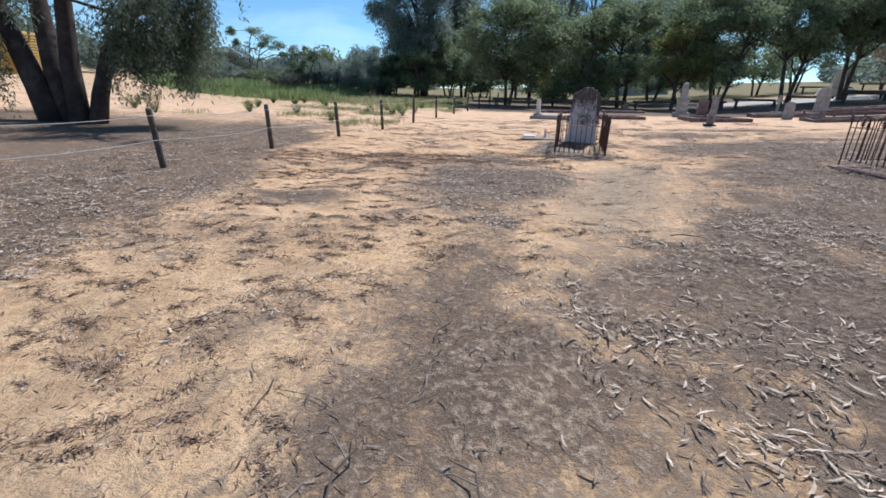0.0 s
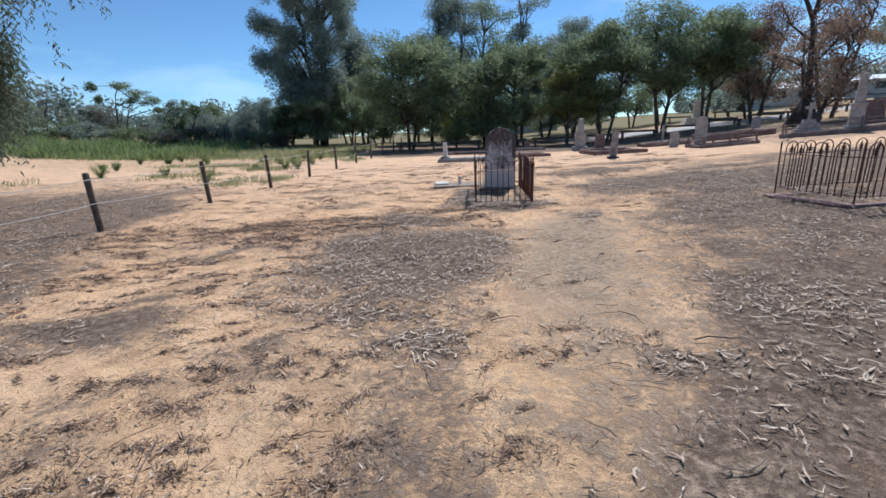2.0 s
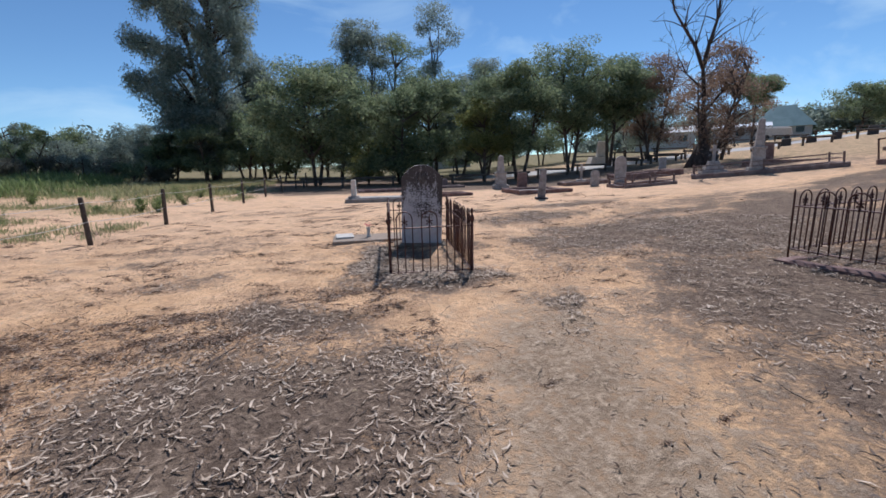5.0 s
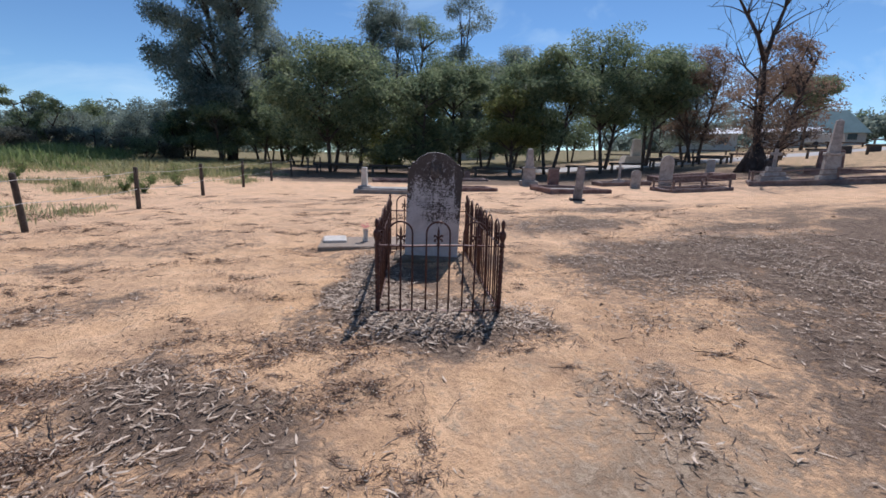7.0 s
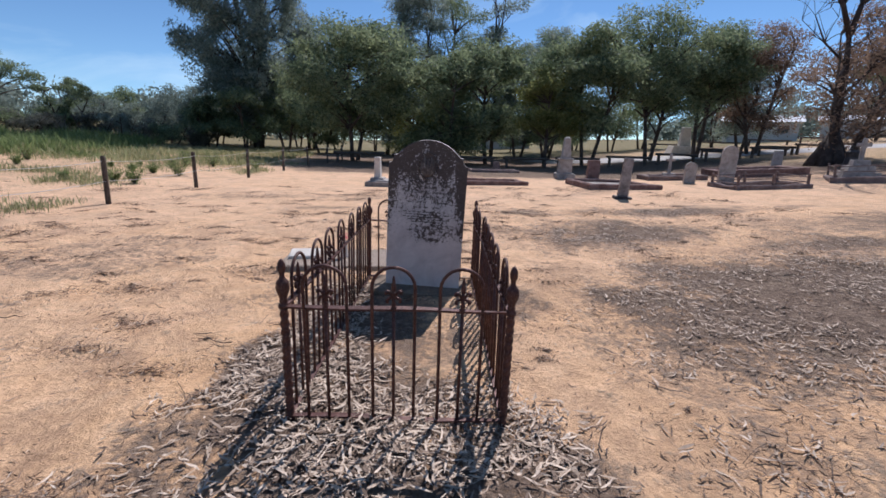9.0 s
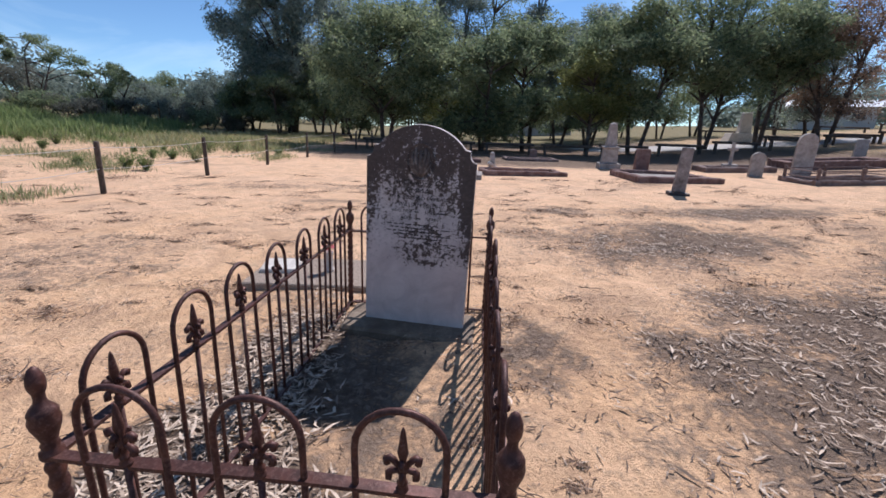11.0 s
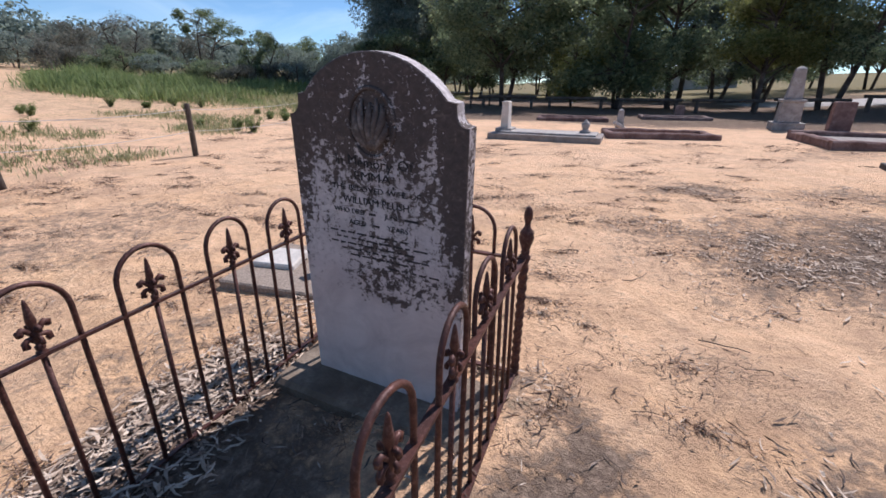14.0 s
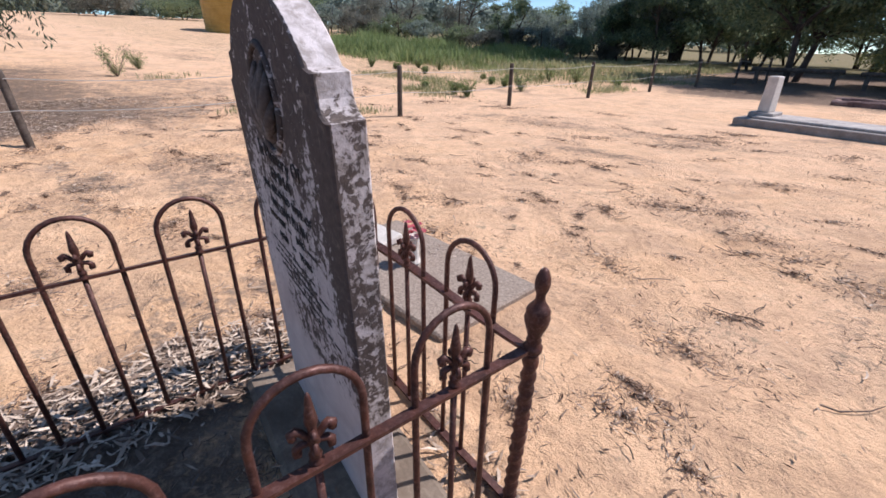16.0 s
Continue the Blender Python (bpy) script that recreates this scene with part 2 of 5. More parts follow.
MAT_WIRE = worn("galvanised_wire", (0.42, 0.42, 0.40), (0.55, 0.54, 0.50), (0.66, 0.64, 0.58), 20, 90, 0.5, 0.1, 0.001)
MAT_BARK = worn("gum_bark", (0.045, 0.035, 0.03), (0.10, 0.08, 0.068), (0.22, 0.18, 0.155), 2.2, 30, 0.95, 0.8, 0.03)
MAT_DEADWOOD = worn("dead_grey_wood", (0.036, 0.027, 0.024), (0.07, 0.053, 0.046), (0.13, 0.104, 0.09), 2.5, 30, 0.95, 0.8, 0.02)
MAT_LEAF_GUM = leafy("gum_leaves", (0.10, 0.135, 0.12), (0.185, 0.235, 0.20), (0.33, 0.375, 0.31), 0.55)
MAT_LEAF_WEEPING = leafy("weeping_leaves", (0.05, 0.07, 0.052), (0.105, 0.135, 0.092), (0.20, 0.23, 0.145), 0.5)
MAT_LEAF_DARK = leafy("dark_leaves", (0.075, 0.115, 0.072), (0.155, 0.21, 0.125), (0.32, 0.36, 0.19), 0.55)
MAT_LEAF_YELLOW = leafy("yellow_green_leaves", (0.12, 0.14, 0.045), (0.21, 0.23, 0.08), (0.34, 0.345, 0.14), 0.55)
MAT_LEAF_BROWN = leafy("dying_brown_leaves", (0.14, 0.094, 0.07), (0.23, 0.155, 0.112), (0.32, 0.225, 0.16), 0.55)
MAT_LEAF_GREY = leafy("grey_scrub", (0.10, 0.105, 0.085), (0.165, 0.17, 0.135), (0.25, 0.245, 0.20), 0.5)
MAT_WEED = leafy("green_weeds", (0.10, 0.15, 0.055), (0.175, 0.24, 0.085), (0.30, 0.35, 0.15), 0.5)
MAT_DEADWEED = island("matted_dead_weeds", ((0.0, (0.13, 0.075, 0.048)), (0.5, (0.25, 0.155, 0.10)), (0.85, (0.40, 0.275, 0.19)), (1.0, (0.74, 0.62, 0.49))))
MAT_LITTER = island("leaf_and_bark_litter", ((0.0, (0.11, 0.072, 0.05)), (0.24, (0.22, 0.155, 0.112)), (0.42, (0.46, 0.345, 0.25)), (1.0, (0.76, 0.61, 0.47))))
MAT_MULCH = island("dark_twig_mulch", ((0.0, (0.06, 0.04, 0.031)), (0.6, (0.14, 0.098, 0.075)), (1.0, (0.38, 0.30, 0.24))))
MAT_DRYWEED = island("dry_brown_weed", ((0.0, (0.085, 0.05, 0.032)), (0.6, (0.16, 0.10, 0.065)), (1.0, (0.34, 0.24, 0.16))))
MAT_TWIG = island("fallen_twigs", ((0.0, (0.06, 0.042, 0.034)), (0.7, (0.12, 0.088, 0.07)), (1.0, (0.30, 0.25, 0.21))))


# ---- mesh tools ----
class Geo:
    """Collects vertices and faces of one mesh."""

    def __init__(self):
        self.v, self.f = [], []

    def add(self, verts, faces):
        k = len(self.v)
        self.v.extend(tuple(p) for p in verts)
        self.f.extend(tuple(i + k for i in q) for q in faces)
        return self

    def box(self, size, m=None, chamfer=0.0, taper=1.0):
        """A block standing on its base, with cut edges; taper: the top's share of the base."""
        m = m or Matrix()
        sx, sy, sz = (s / 2 for s in size)
        c = min(chamfer, sx * 0.8, sy * 0.8, sz * 0.8)
        rings = []
        for z, k in ((0, -c), (c, 0), (2 * sz - c, 0), (2 * sz, -c)):
            t = 1 + (taper - 1) * z / (2 * sz)
            a, b = sx * t + k, sy * t + k
            ring = []
            for x, y in ((a, b), (-a, b), (-a, -b), (a, -b)):
                ring.append((x, y))
            if c:
                ring = [(ring[0][0] - c, b), (ring[1][0] + c, b), (-a, b - c), (-a, -b + c), (-a + c, -b), (a - c, -b), (a, -b + c), (a, b - c)]
            rings.append([m @ Vector((x, y, z)) for x, y in ring])
        if not c:
            rings = [rings[0], rings[-1]]
        n = len(rings[0])
        verts = [p for r in rings for p in r]
        faces = [tuple(range(n))[::-1], tuple(range(len(verts) - n, len(verts)))]
        for i in range(len(rings) - 1):
            for j in range(n):
                faces.append((i * n + j, i * n + (j + 1) % n, (i + 1) * n + (j + 1) % n, (i + 1) * n + j))
        return self.add(verts, faces)

    def tube(self, pts, radii, n=6, cap=True):
        pts = [Vector(p) for p in pts]
        if not hasattr(radii, "__len__"):
            radii = [radii] * len(pts)
        verts, faces = [], []
        side = None
        for i, p in enumerate(pts):
            d = (pts[min(i + 1, len(pts) - 1)] - pts[max(i - 1, 0)])
            d = d.normalized() if d.length > 1e-9 else Vector((0, 0, 1))
            if side is None:
                side = d.orthogonal().normalized()
            else:
                side = (side - d * side.dot(d))
                side = side.normalized() if side.length > 1e-6 else d.orthogonal().normalized()
            up = d.cross(side)
            for j in range(n):
                a = 2 * math.pi * j / n
                verts.append(p + (side * math.cos(a) + up * math.sin(a)) * radii[i])
        for i in range(len(pts) - 1):
            for j in range(n):
                faces.append((i * n + j, i * n + (j + 1) % n, (i + 1) * n + (j + 1) % n, (i + 1) * n + j))
        if cap:
            faces.append(tuple(range(n))[::-1])
            faces.append(tuple(range(len(verts) - n, len(verts))))
        return self.add(verts, faces)

    def lathe(self, profile, n=12, m=None, lobes=0, depth=0.0, twist=0.0):
        """A turned piece from (radius, z) pairs; lobes, depth and twist give a barley-sugar stem."""
        m = m or Matrix()
        verts, faces = [], []
        for r, z in profile:
            for j in range(n):
                a = 2 * math.pi * j / n
                q = r * (1 + depth * math.cos(lobes * (a - twist * z))) if lobes else r
                verts.append(m @ Vector((q * math.cos(a), q * math.sin(a), z)))
        for i in range(len(profile) - 1):
            for j in range(n):
                faces.append((i * n + j, i * n + (j + 1) % n, (i + 1) * n + (j + 1) % n, (i + 1) * n + j))
        faces.append(tuple(range(n))[::-1])
        faces.append(tuple(range(len(verts) - n, len(verts))))
        return self.add(verts, faces)

    def mesh(self, name, material, smooth=False):
        me = bpy.data.meshes.new(name)
        me.from_pydata(self.v, [], self.f)
        me.materials.append(material)
        if smooth:
            me.polygons.foreach_set("use_smooth", [True] * len(me.polygons))
        me.update()
        return me


def part(name, shape, material, parent, label="", m=None, smooth=False):
    """Links a shape, or a mesh made before, as one mesh object under a thing or a part."""
    me = shape.mesh(name, material, smooth) if isinstance(shape, Geo) else shape
    ob = new(name, me)
    ob.parent = parent
    if m is not None:
        ob.matrix_basis = m
    if label:
        tagged(ob, label)
    return ob


def thing(name, m, label, category, group="", kind=""):
    ob = new(name)
    ob.empty_display_size = 0.1
    ob.matrix_basis = m
    return tagged(ob, label, category, group, kind)


def solid(name, shape, material, m, label, category, group="", kind="", smooth=False):
    ob = new(name, shape.mesh(name, material, smooth) if isinstance(shape, Geo) else shape)
    ob.matrix_basis = m
    return tagged(ob, label, category, group, kind)


def quads(name, corners, material):
    """A mesh of free four-cornered leaves; corners: (n, 4, 3)."""
    n = len(corners)
    me = bpy.data.meshes.new(name)
    me.vertices.add(n * 4)
    me.vertices.foreach_set("co", np.asarray(corners, dtype=np.float32).reshape(-1))
    me.loops.add(n * 4)
    me.loops.foreach_set("vertex_index", np.arange(n * 4, dtype=np.int32))
    me.polygons.add(n)
    me.polygons.foreach_set("loop_start", np.arange(0, n * 4, 4, dtype=np.int32))
    me.materials.append(material)
    me.update(calc_edges=True)
    return me


def soft(a, w):
    return w * np.logaddexp(0, np.asarray(a, dtype=float) / w)


def height(x, y):
    """The lie of the land."""
    x, y = np.asarray(x, dtype=float), np.asarray(y, dtype=float)
    xr = 160 * np.tanh(x / 160)
    xl = 60 * np.tanh(x / 60)
    yy = 150 * np.tanh(y / 150)
    right = soft(xr - 4, 1.5)
    deep = soft(yy - 9, 3)
    z = -0.07 + 0.0584 * right + 0.1047 * soft(xr - 19, 3) + 0.0149 * soft(-xl - 1, 2) + 0.085 * soft(-xl - 10, 5) + 0.0157 * soft(yy - 14, 3) - 0.127 * right * deep / (20 + deep)
    return z


def surface(x, y):
    """The land with its small dents."""
    return height(x, y) + 0.022 * vnoise(x, y, 1.9, 11) + 0.013 * vnoise(x, y, 4.3, 12) - 0.022 * np.clip(vnoise(x, y, 5.2, 13), 0, 1) ** 2 + 0.007 * vnoise(x, y, 10.5, 14)


def ht(x, y):
    return float(height(x, y))


def along_ground(x, y, turn, length):
    """A base lying along the slope, with its far end on the ground too."""
    a = radians(turn)
    rise = ht(x + length * math.cos(a), y + length * math.sin(a)) - ht(x, y)
    return pose(x, y, ht(x, y), 0, -math.degrees(math.atan2(rise, length)), turn)


def on_ground(x, y, turn=0.0, sink=0.0):
    return pose(x, y, ht(x, y) - sink, 0, 0, turn)


def vnoise(x, y, freq, seed=0):
    """Smooth value noise, -1 to 1."""
    x, y = np.asarray(x, dtype=float) * freq + seed * 17.3, np.asarray(y, dtype=float) * freq - seed * 9.1
    xi, yi = np.floor(x), np.floor(y)
    fx, fy = x - xi, y - yi
    fx, fy = fx * fx * (3 - 2 * fx), fy * fy * (3 - 2 * fy)

    def lattice(a, b):
        v = np.sin(a * 127.1 + b * 311.7) * 43758.5453
        return (v - np.floor(v)) * 2 - 1

    top = lattice(xi, yi) * (1 - fx) + lattice(xi + 1, yi) * fx
    low = lattice(xi, yi + 1) * (1 - fx) + lattice(xi + 1, yi + 1) * fx
    return top * (1 - fy) + low * fy


def warp(x, y, k=1.0):
    """Ragged edges for the patches."""
    dx = 0.42 * vnoise(x, y, 0.9, 1) + 0.24 * vnoise(x, y, 2.3, 2) + 0.10 * vnoise(x, y, 6.0, 3)
    dy = 0.42 * vnoise(x, y, 0.9, 4) + 0.24 * vnoise(x, y, 2.3, 5) + 0.10 * vnoise(x, y, 6.0, 6)
    return x + k * dx, y + k * dy


def blob(x, y, cx, cy, rx, ry, turn=0.0):
    """A soft patch: 1 in its middle, 0 outside."""
    a = radians(turn)
    dx, dy = x - cx, y - cy
    p = (dx * math.cos(a) + dy * math.sin(a)) / rx
    q = (-dx * math.sin(a) + dy * math.cos(a)) / ry
    return np.clip(1.4 - 1.12 * np.sqrt(p * p + q * q), 0, 1)


def step(v, lo, hi):
    t = np.clip((v - lo) / (hi - lo), 0, 1)
    return t * t * (3 - 2 * t)


# leaf-litter patches: centre, radii, turn, density
PATCHES = (
    (1.25, 7.6, 1.15, 2.0, -8, 1.0), (2.2, 8.4, 0.95, 1.15, -20, 0.9), (1.75, 9.95, 0.75, 0.5, -25, 1.0), (4.5, 8.95, 0.85, 0.42, 52, 1.0), (1.9, 3.75, 0.5, 0.42, 0, 1.0),
    (8.3, 11.5, 3.0, 1.5, 10, 1.0), (6.4, 11.9, 0.9, 0.8, 0, 0.6), (7.8, 14.9, 1.8, 1.1, 5, 0.66), (10.8, 16.6, 2.4, 0.7, 0, 0.6), (11.5, 13.2, 2.5, 0.7, 8, 0.65),
    (3.34, 12.0, 0.38, 1.45, -15, 1.0), (3.58, 10.66, 0.82, 0.50, -15, 1.0), (4.30, 10.75, 0.24, 0.3, 0, 0.8), (4.95, 12.9, 0.3, 0.35, 0, 0.3), (4.45, 12.1, 0.2, 0.8, -15, 0.25),
    (-1.5, 6.4, 1.0, 0.5, 12, 0.85), (-1.0, 8.3, 0.8, 0.3, 10, 0.6), (0.75, 11.9, 0.6, 0.25, 10, 0.4), (2.5, 10.9, 0.5, 0.5, 0, 0.5), (-0.6, 3.0, 0.7, 0.3, -20, 0.3),
    (-5.5, 14.7, 2.0, 0.6, 8, 0.5), (-3.5, 15.3, 1.2, 0.35, 0, 0.4), (-0.5, 13.6, 0.8, 0.3, 10, 0.4), (0.7, 13.4, 0.5, 0.25, 0, 0.4), (0.2, 12.0, 0.5, 0.25, 0, 0.4),
    (3.3, 18.0, 0.7, 0.3, 10, 0.4), (6.4, 15.6, 0.6, 0.35, 0, 0.4), (7.3, 17.2, 1.0, 0.35, 0, 0.4), (1.15, 5.5, 0.45, 0.45, 0, 0.95), (2.71, 4.97, 0.45, 0.22, -25, 0.9),
    (-1.3, 7.2, 0.6, 0.25, 25, 0.6), (-0.13, 5.8, 0.45, 0.2, 15, 0.5), (7.3, 12.5, 0.6, 0.9, 0, 0.6),
)


def right_zone(x, y):
    line = 1.35 + 0.74 * soft(y - 3.0, 0.4)
    far = 9.2 + 0.45 * np.clip(x - 6.5, 0, 9)
    return step(x, line - 0.7, line + 0.9) * (1 - step(y, far, far + 1.4))


def left_zone(x, y):
    line = -2.15 - 0.09 * soft(y - 4.2, 0.6)
    return (1 - step(x, line - 0.9, line + 0.55)) * step(y, 3.0, 3.9) * (1 - step(y, 14, 19)) * step(x, -16, -12)


def litter(x, y):
    x, y = warp(x, y)
    thin = 0.55 + 0.9 * np.clip(0.5 + vnoise(x * 0.6, y, 1.7, 21) + 0.5 * vnoise(x * 0.6, y, 4.2, 22), 0, 1)
    d = 0 * x
    for cx, cy, rx, ry, turn, k in PATCHES:
        d = np.maximum(d, k * blob(x, y, cx, cy, rx, ry, turn))
    d = np.maximum(d, 0.72 * right_zone(x - 0.2, y))
    return np.minimum(1.0, np.maximum(d, 1.3 * left_zone(x, y)) * thin)


def soil_and_shade(x, y):
    x, y = warp(x, y)
    worn_away = np.clip(0.95 + 0.55 * vnoise(x, y, 0.75, 15) + 0.4 * vnoise(x, y, 2.1, 16), 0.3, 1.05)
    d = np.maximum(worn_away * right_zone(x + 0.25, y), 0.8 * left_zone(x, y))
    d = np.maximum(d, 0.5 * right_zone(x + 0.9, y))
    for cx, cy, rx, ry, turn, k in PATCHES:
        d = np.maximum(d, min(1.0, k + 0.15) * blob(x, y, cx, cy, rx * 1.08, ry * 1.08, turn))
    d = np.maximum(d, (0.5 + 0.4 * vnoise(x, y, 1.6, 8)) * blob(x, y, 1.0, 2.2, 1.7, 3.2, -12))
    d = np.maximum(d, (0.68 + 0.35 * vnoise(x, y, 1.4, 18)) * blob(x, y, 1.0, 4.5, 0.65, 2.0, -10))
    d = np.maximum(d, (0.62 + 0.4 * vnoise(x, y, 0.5, 19)) * blob(x, y, 25.0, 19.0, 9.0, 5.5, -40))
    d = np.maximum(d, (0.6 + 0.4 * vnoise(x, y, 0.6, 20)) * blob(x, y, 13.0, 14.2, 4.5, 1.2, 12))
    streak = np.clip(vnoise(x * 0.35, y, 1.1, 9) - 0.35, 0, 1) * 1.3 * (1 - step(y, 24, 28))
    d = np.maximum(d, np.minimum(streak, 0.4))
    # dark soil laid where the headstone's shadow falls, painting that shadow deeper
    d = np.maximum(d, 1.0 * blob(x, y, 3.9, 12.2, 0.55, 0.95, -15))
    d = np.maximum(d, 0.75 * blob(x, y, 4.95, 12.25, 0.22, 0.5, -15))
    # the gums' shade, painted on the ground with the dark soil colour
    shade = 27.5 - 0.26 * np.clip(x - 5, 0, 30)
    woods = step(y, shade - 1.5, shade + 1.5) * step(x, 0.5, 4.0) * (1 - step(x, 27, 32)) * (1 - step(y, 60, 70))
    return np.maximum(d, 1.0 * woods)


def pale_track(x, y):
    cx = 1.1 + np.clip(y - 2.5, 0, 6.5) * 0.46 + np.clip(y - 9.0, 0, 12) * 0.62
    w = 0.75 + 0.03 * np.clip(y, 0, 15)
    return np.exp(-(((x - cx) / w) ** 2)) * step(y, -0.6, 1.6) * (0.35 + 0.65 * step(y, 4.2, 7.0)) * (1 - step(y, 8.0, 10.5)) * 0.95


def dry_grass(x, y):
    beyond = step(-(x - (0.93 + (y - 24.6) * 0.295)), 1.0, 5.0) * step(y, 16, 26)
    back = step(y, 42, 50)
    side = step(x, 23, 31) * step(y, 12, 17)
    return np.maximum(np.maximum(0.4 * beyond, 0.9 * back), 0.55 * side)


def gravel(x, y):
    """The pale road behind the graves."""
    cy = 37.5 - 0.30 * (x - 28)
    return step(x, 17, 22) * (1 - step(np.abs(y - cy), 2.6, 3.4))


# ---- ground ----
def axis(breaks):
    out = []
    for a, b, s in breaks:
        out += list(np.arange(a, b, s))
    return np.array(out + [breaks[-1][1]])


gx = axis(((-700, -100, 60), (-100, -30, 7), (-30, -6, 0.8), (-6, 10.5, 0.075), (10.5, 32, 0.5), (32, 110, 6), (110, 700, 60)))
gy = axis(((-600, -60, 60), (-60, -1, 4), (-1, 17.5, 0.075), (17.5, 36, 0.4), (36, 70, 2.0), (70, 130, 8), (130, 900, 70)))
GX, GY = np.meshgrid(gx, gy)
GZ = height(GX, GY)
near = step(GX, -6, -5) * (1 - step(GX, 9.5, 10.5)) * step(GY, -1, -0.3) * (1 - step(GY, 16.5, 17.5))
rough = 0.022 * vnoise(GX, GY, 1.9, 11) + 0.013 * vnoise(GX, GY, 4.3, 12) - 0.022 * np.clip(vnoise(GX, GY, 5.2, 13), 0, 1) ** 2 + 0.007 * vnoise(GX, GY, 10.5, 14)
GZ = GZ + rough * near
nx, ny = len(gx), len(gy)
idx = np.arange(nx * ny).reshape(ny, nx)
gme = bpy.data.meshes.new("ground")
gme.from_pydata(np.stack([GX, GY, GZ], -1).reshape(-1, 3).tolist(), [],
                np.stack([idx[:-1, :-1], idx[:-1, 1:], idx[1:, 1:], idx[1:, :-1]], -1).reshape(-1, 4).tolist())
for key, fn in (("soil_and_shade", soil_and_shade), ("pale_track", pale_track), ("dry_grass", dry_grass), ("gravel", gravel)):
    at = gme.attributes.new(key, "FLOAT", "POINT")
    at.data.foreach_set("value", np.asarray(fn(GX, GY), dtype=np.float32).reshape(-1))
gme.polygons.foreach_set("use_smooth", [True] * len(gme.polygons))
gme.materials.append(MAT_GROUND)
ground = tagged(new("ground", gme), "dry sandy cemetery ground with grey soil, leaf litter and painted shade", "ground", kind="structure")


# ---- the railed grave ----
BAR = 0.0086


def hoop_shape(z0, z1, half):
    pts = [(-half, 0, z0), (-half, 0, z1 * 0.5)]
    for i in range(13):
        a = math.pi * (1 - i / 12)
        pts.append((half * math.cos(a), 0, z1 - half + half * math.sin(a)))
    pts += [(half, 0, z1 * 0.5), (half, 0, z0)]
    return Geo().tube(pts, BAR, 7)


def finial_shape(z0, rail, tip):
    g = Geo().tube([(0, 0, z0), (0, 0, rail)], BAR, 7)
    h = tip - rail
    g.lathe([(0.008, rail), (0.015, rail + 0.005), (0.015, rail + 0.012), (0.009, rail + 0.018), (0.013, rail + 0.024), (0.013, rail + 0.030), (0.008, rail + 0.036), (0.009, rail + 0.3 * h), (0.014, rail + 0.35 * h),
             (0.013, rail + 0.42 * h), (0.008, rail + 0.50 * h), (0.013, rail + 0.62 * h), (0.010, rail + 0.75 * h), (0.006, rail + 0.92 * h), (0.004, rail + 0.97 * h), (0.001, tip)], 8)
    curls = ((0.40, ((0.010, 0.02), (0.020, 0.10), (0.030, 0.15), (0.037, 0.12), (0.035, 0.05)), (0.007, 0.008, 0.008, 0.010, 0.009)),
             (0.36, ((0.012, -0.01), (0.024, -0.02), (0.032, -0.06), (0.032, -0.12), (0.024, -0.13)), (0.007, 0.008, 0.009, 0.010, 0.008)))
    for sgn in (-1, 1):
        for z0, pts, rad in curls:
            g.tube([(0, 0, rail + z0 * h)] + [(sgn * x, 0, rail + (z0 + dz) * h) for x, dz in pts], (0.008,) + rad, 6)
            g.tube([(0, 0, rail + z0 * h)] + [(0, sgn * x * 0.55, rail + (z0 + dz) * h) for x, dz in pts], [0.008] + [r * 0.75 for r in rad], 5)
    return g


def stem_shape(top):
    prof = [(0.026, -0.03)] + [(0.020, 0.02 + i * (top * 0.70) / 60) for i in range(61)]
    return Geo().lathe(prof, 16, lobes=2, depth=0.16, twist=66)


def knob_shape(top):
    a = top * 0.72
    k = top - a
    prof = [(0.020, a), (0.026, a + 0.03 * k), (0.026, a + 0.09 * k), (0.017, a + 0.12 * k), (0.021, a + 0.16 * k), (0.017, a + 0.20 * k), (0.023, a + 0.28 * k), (0.031, a + 0.37 * k), (0.034, a + 0.44 * k),
            (0.030, a + 0.49 * k), (0.032, a + 0.52 * k), (0.027, a + 0.56 * k), (0.015, a + 0.62 * k), (0.012, a + 0.67 * k), (0.013, a + 0.72 * k), (0.018, a + 0.77 * k), (0.020, a + 0.83 * k), (0.018, a + 0.90 * k), (0.011, a + 0.97 * k), (0.003, top)]
    return Geo().lathe(prof, 14)


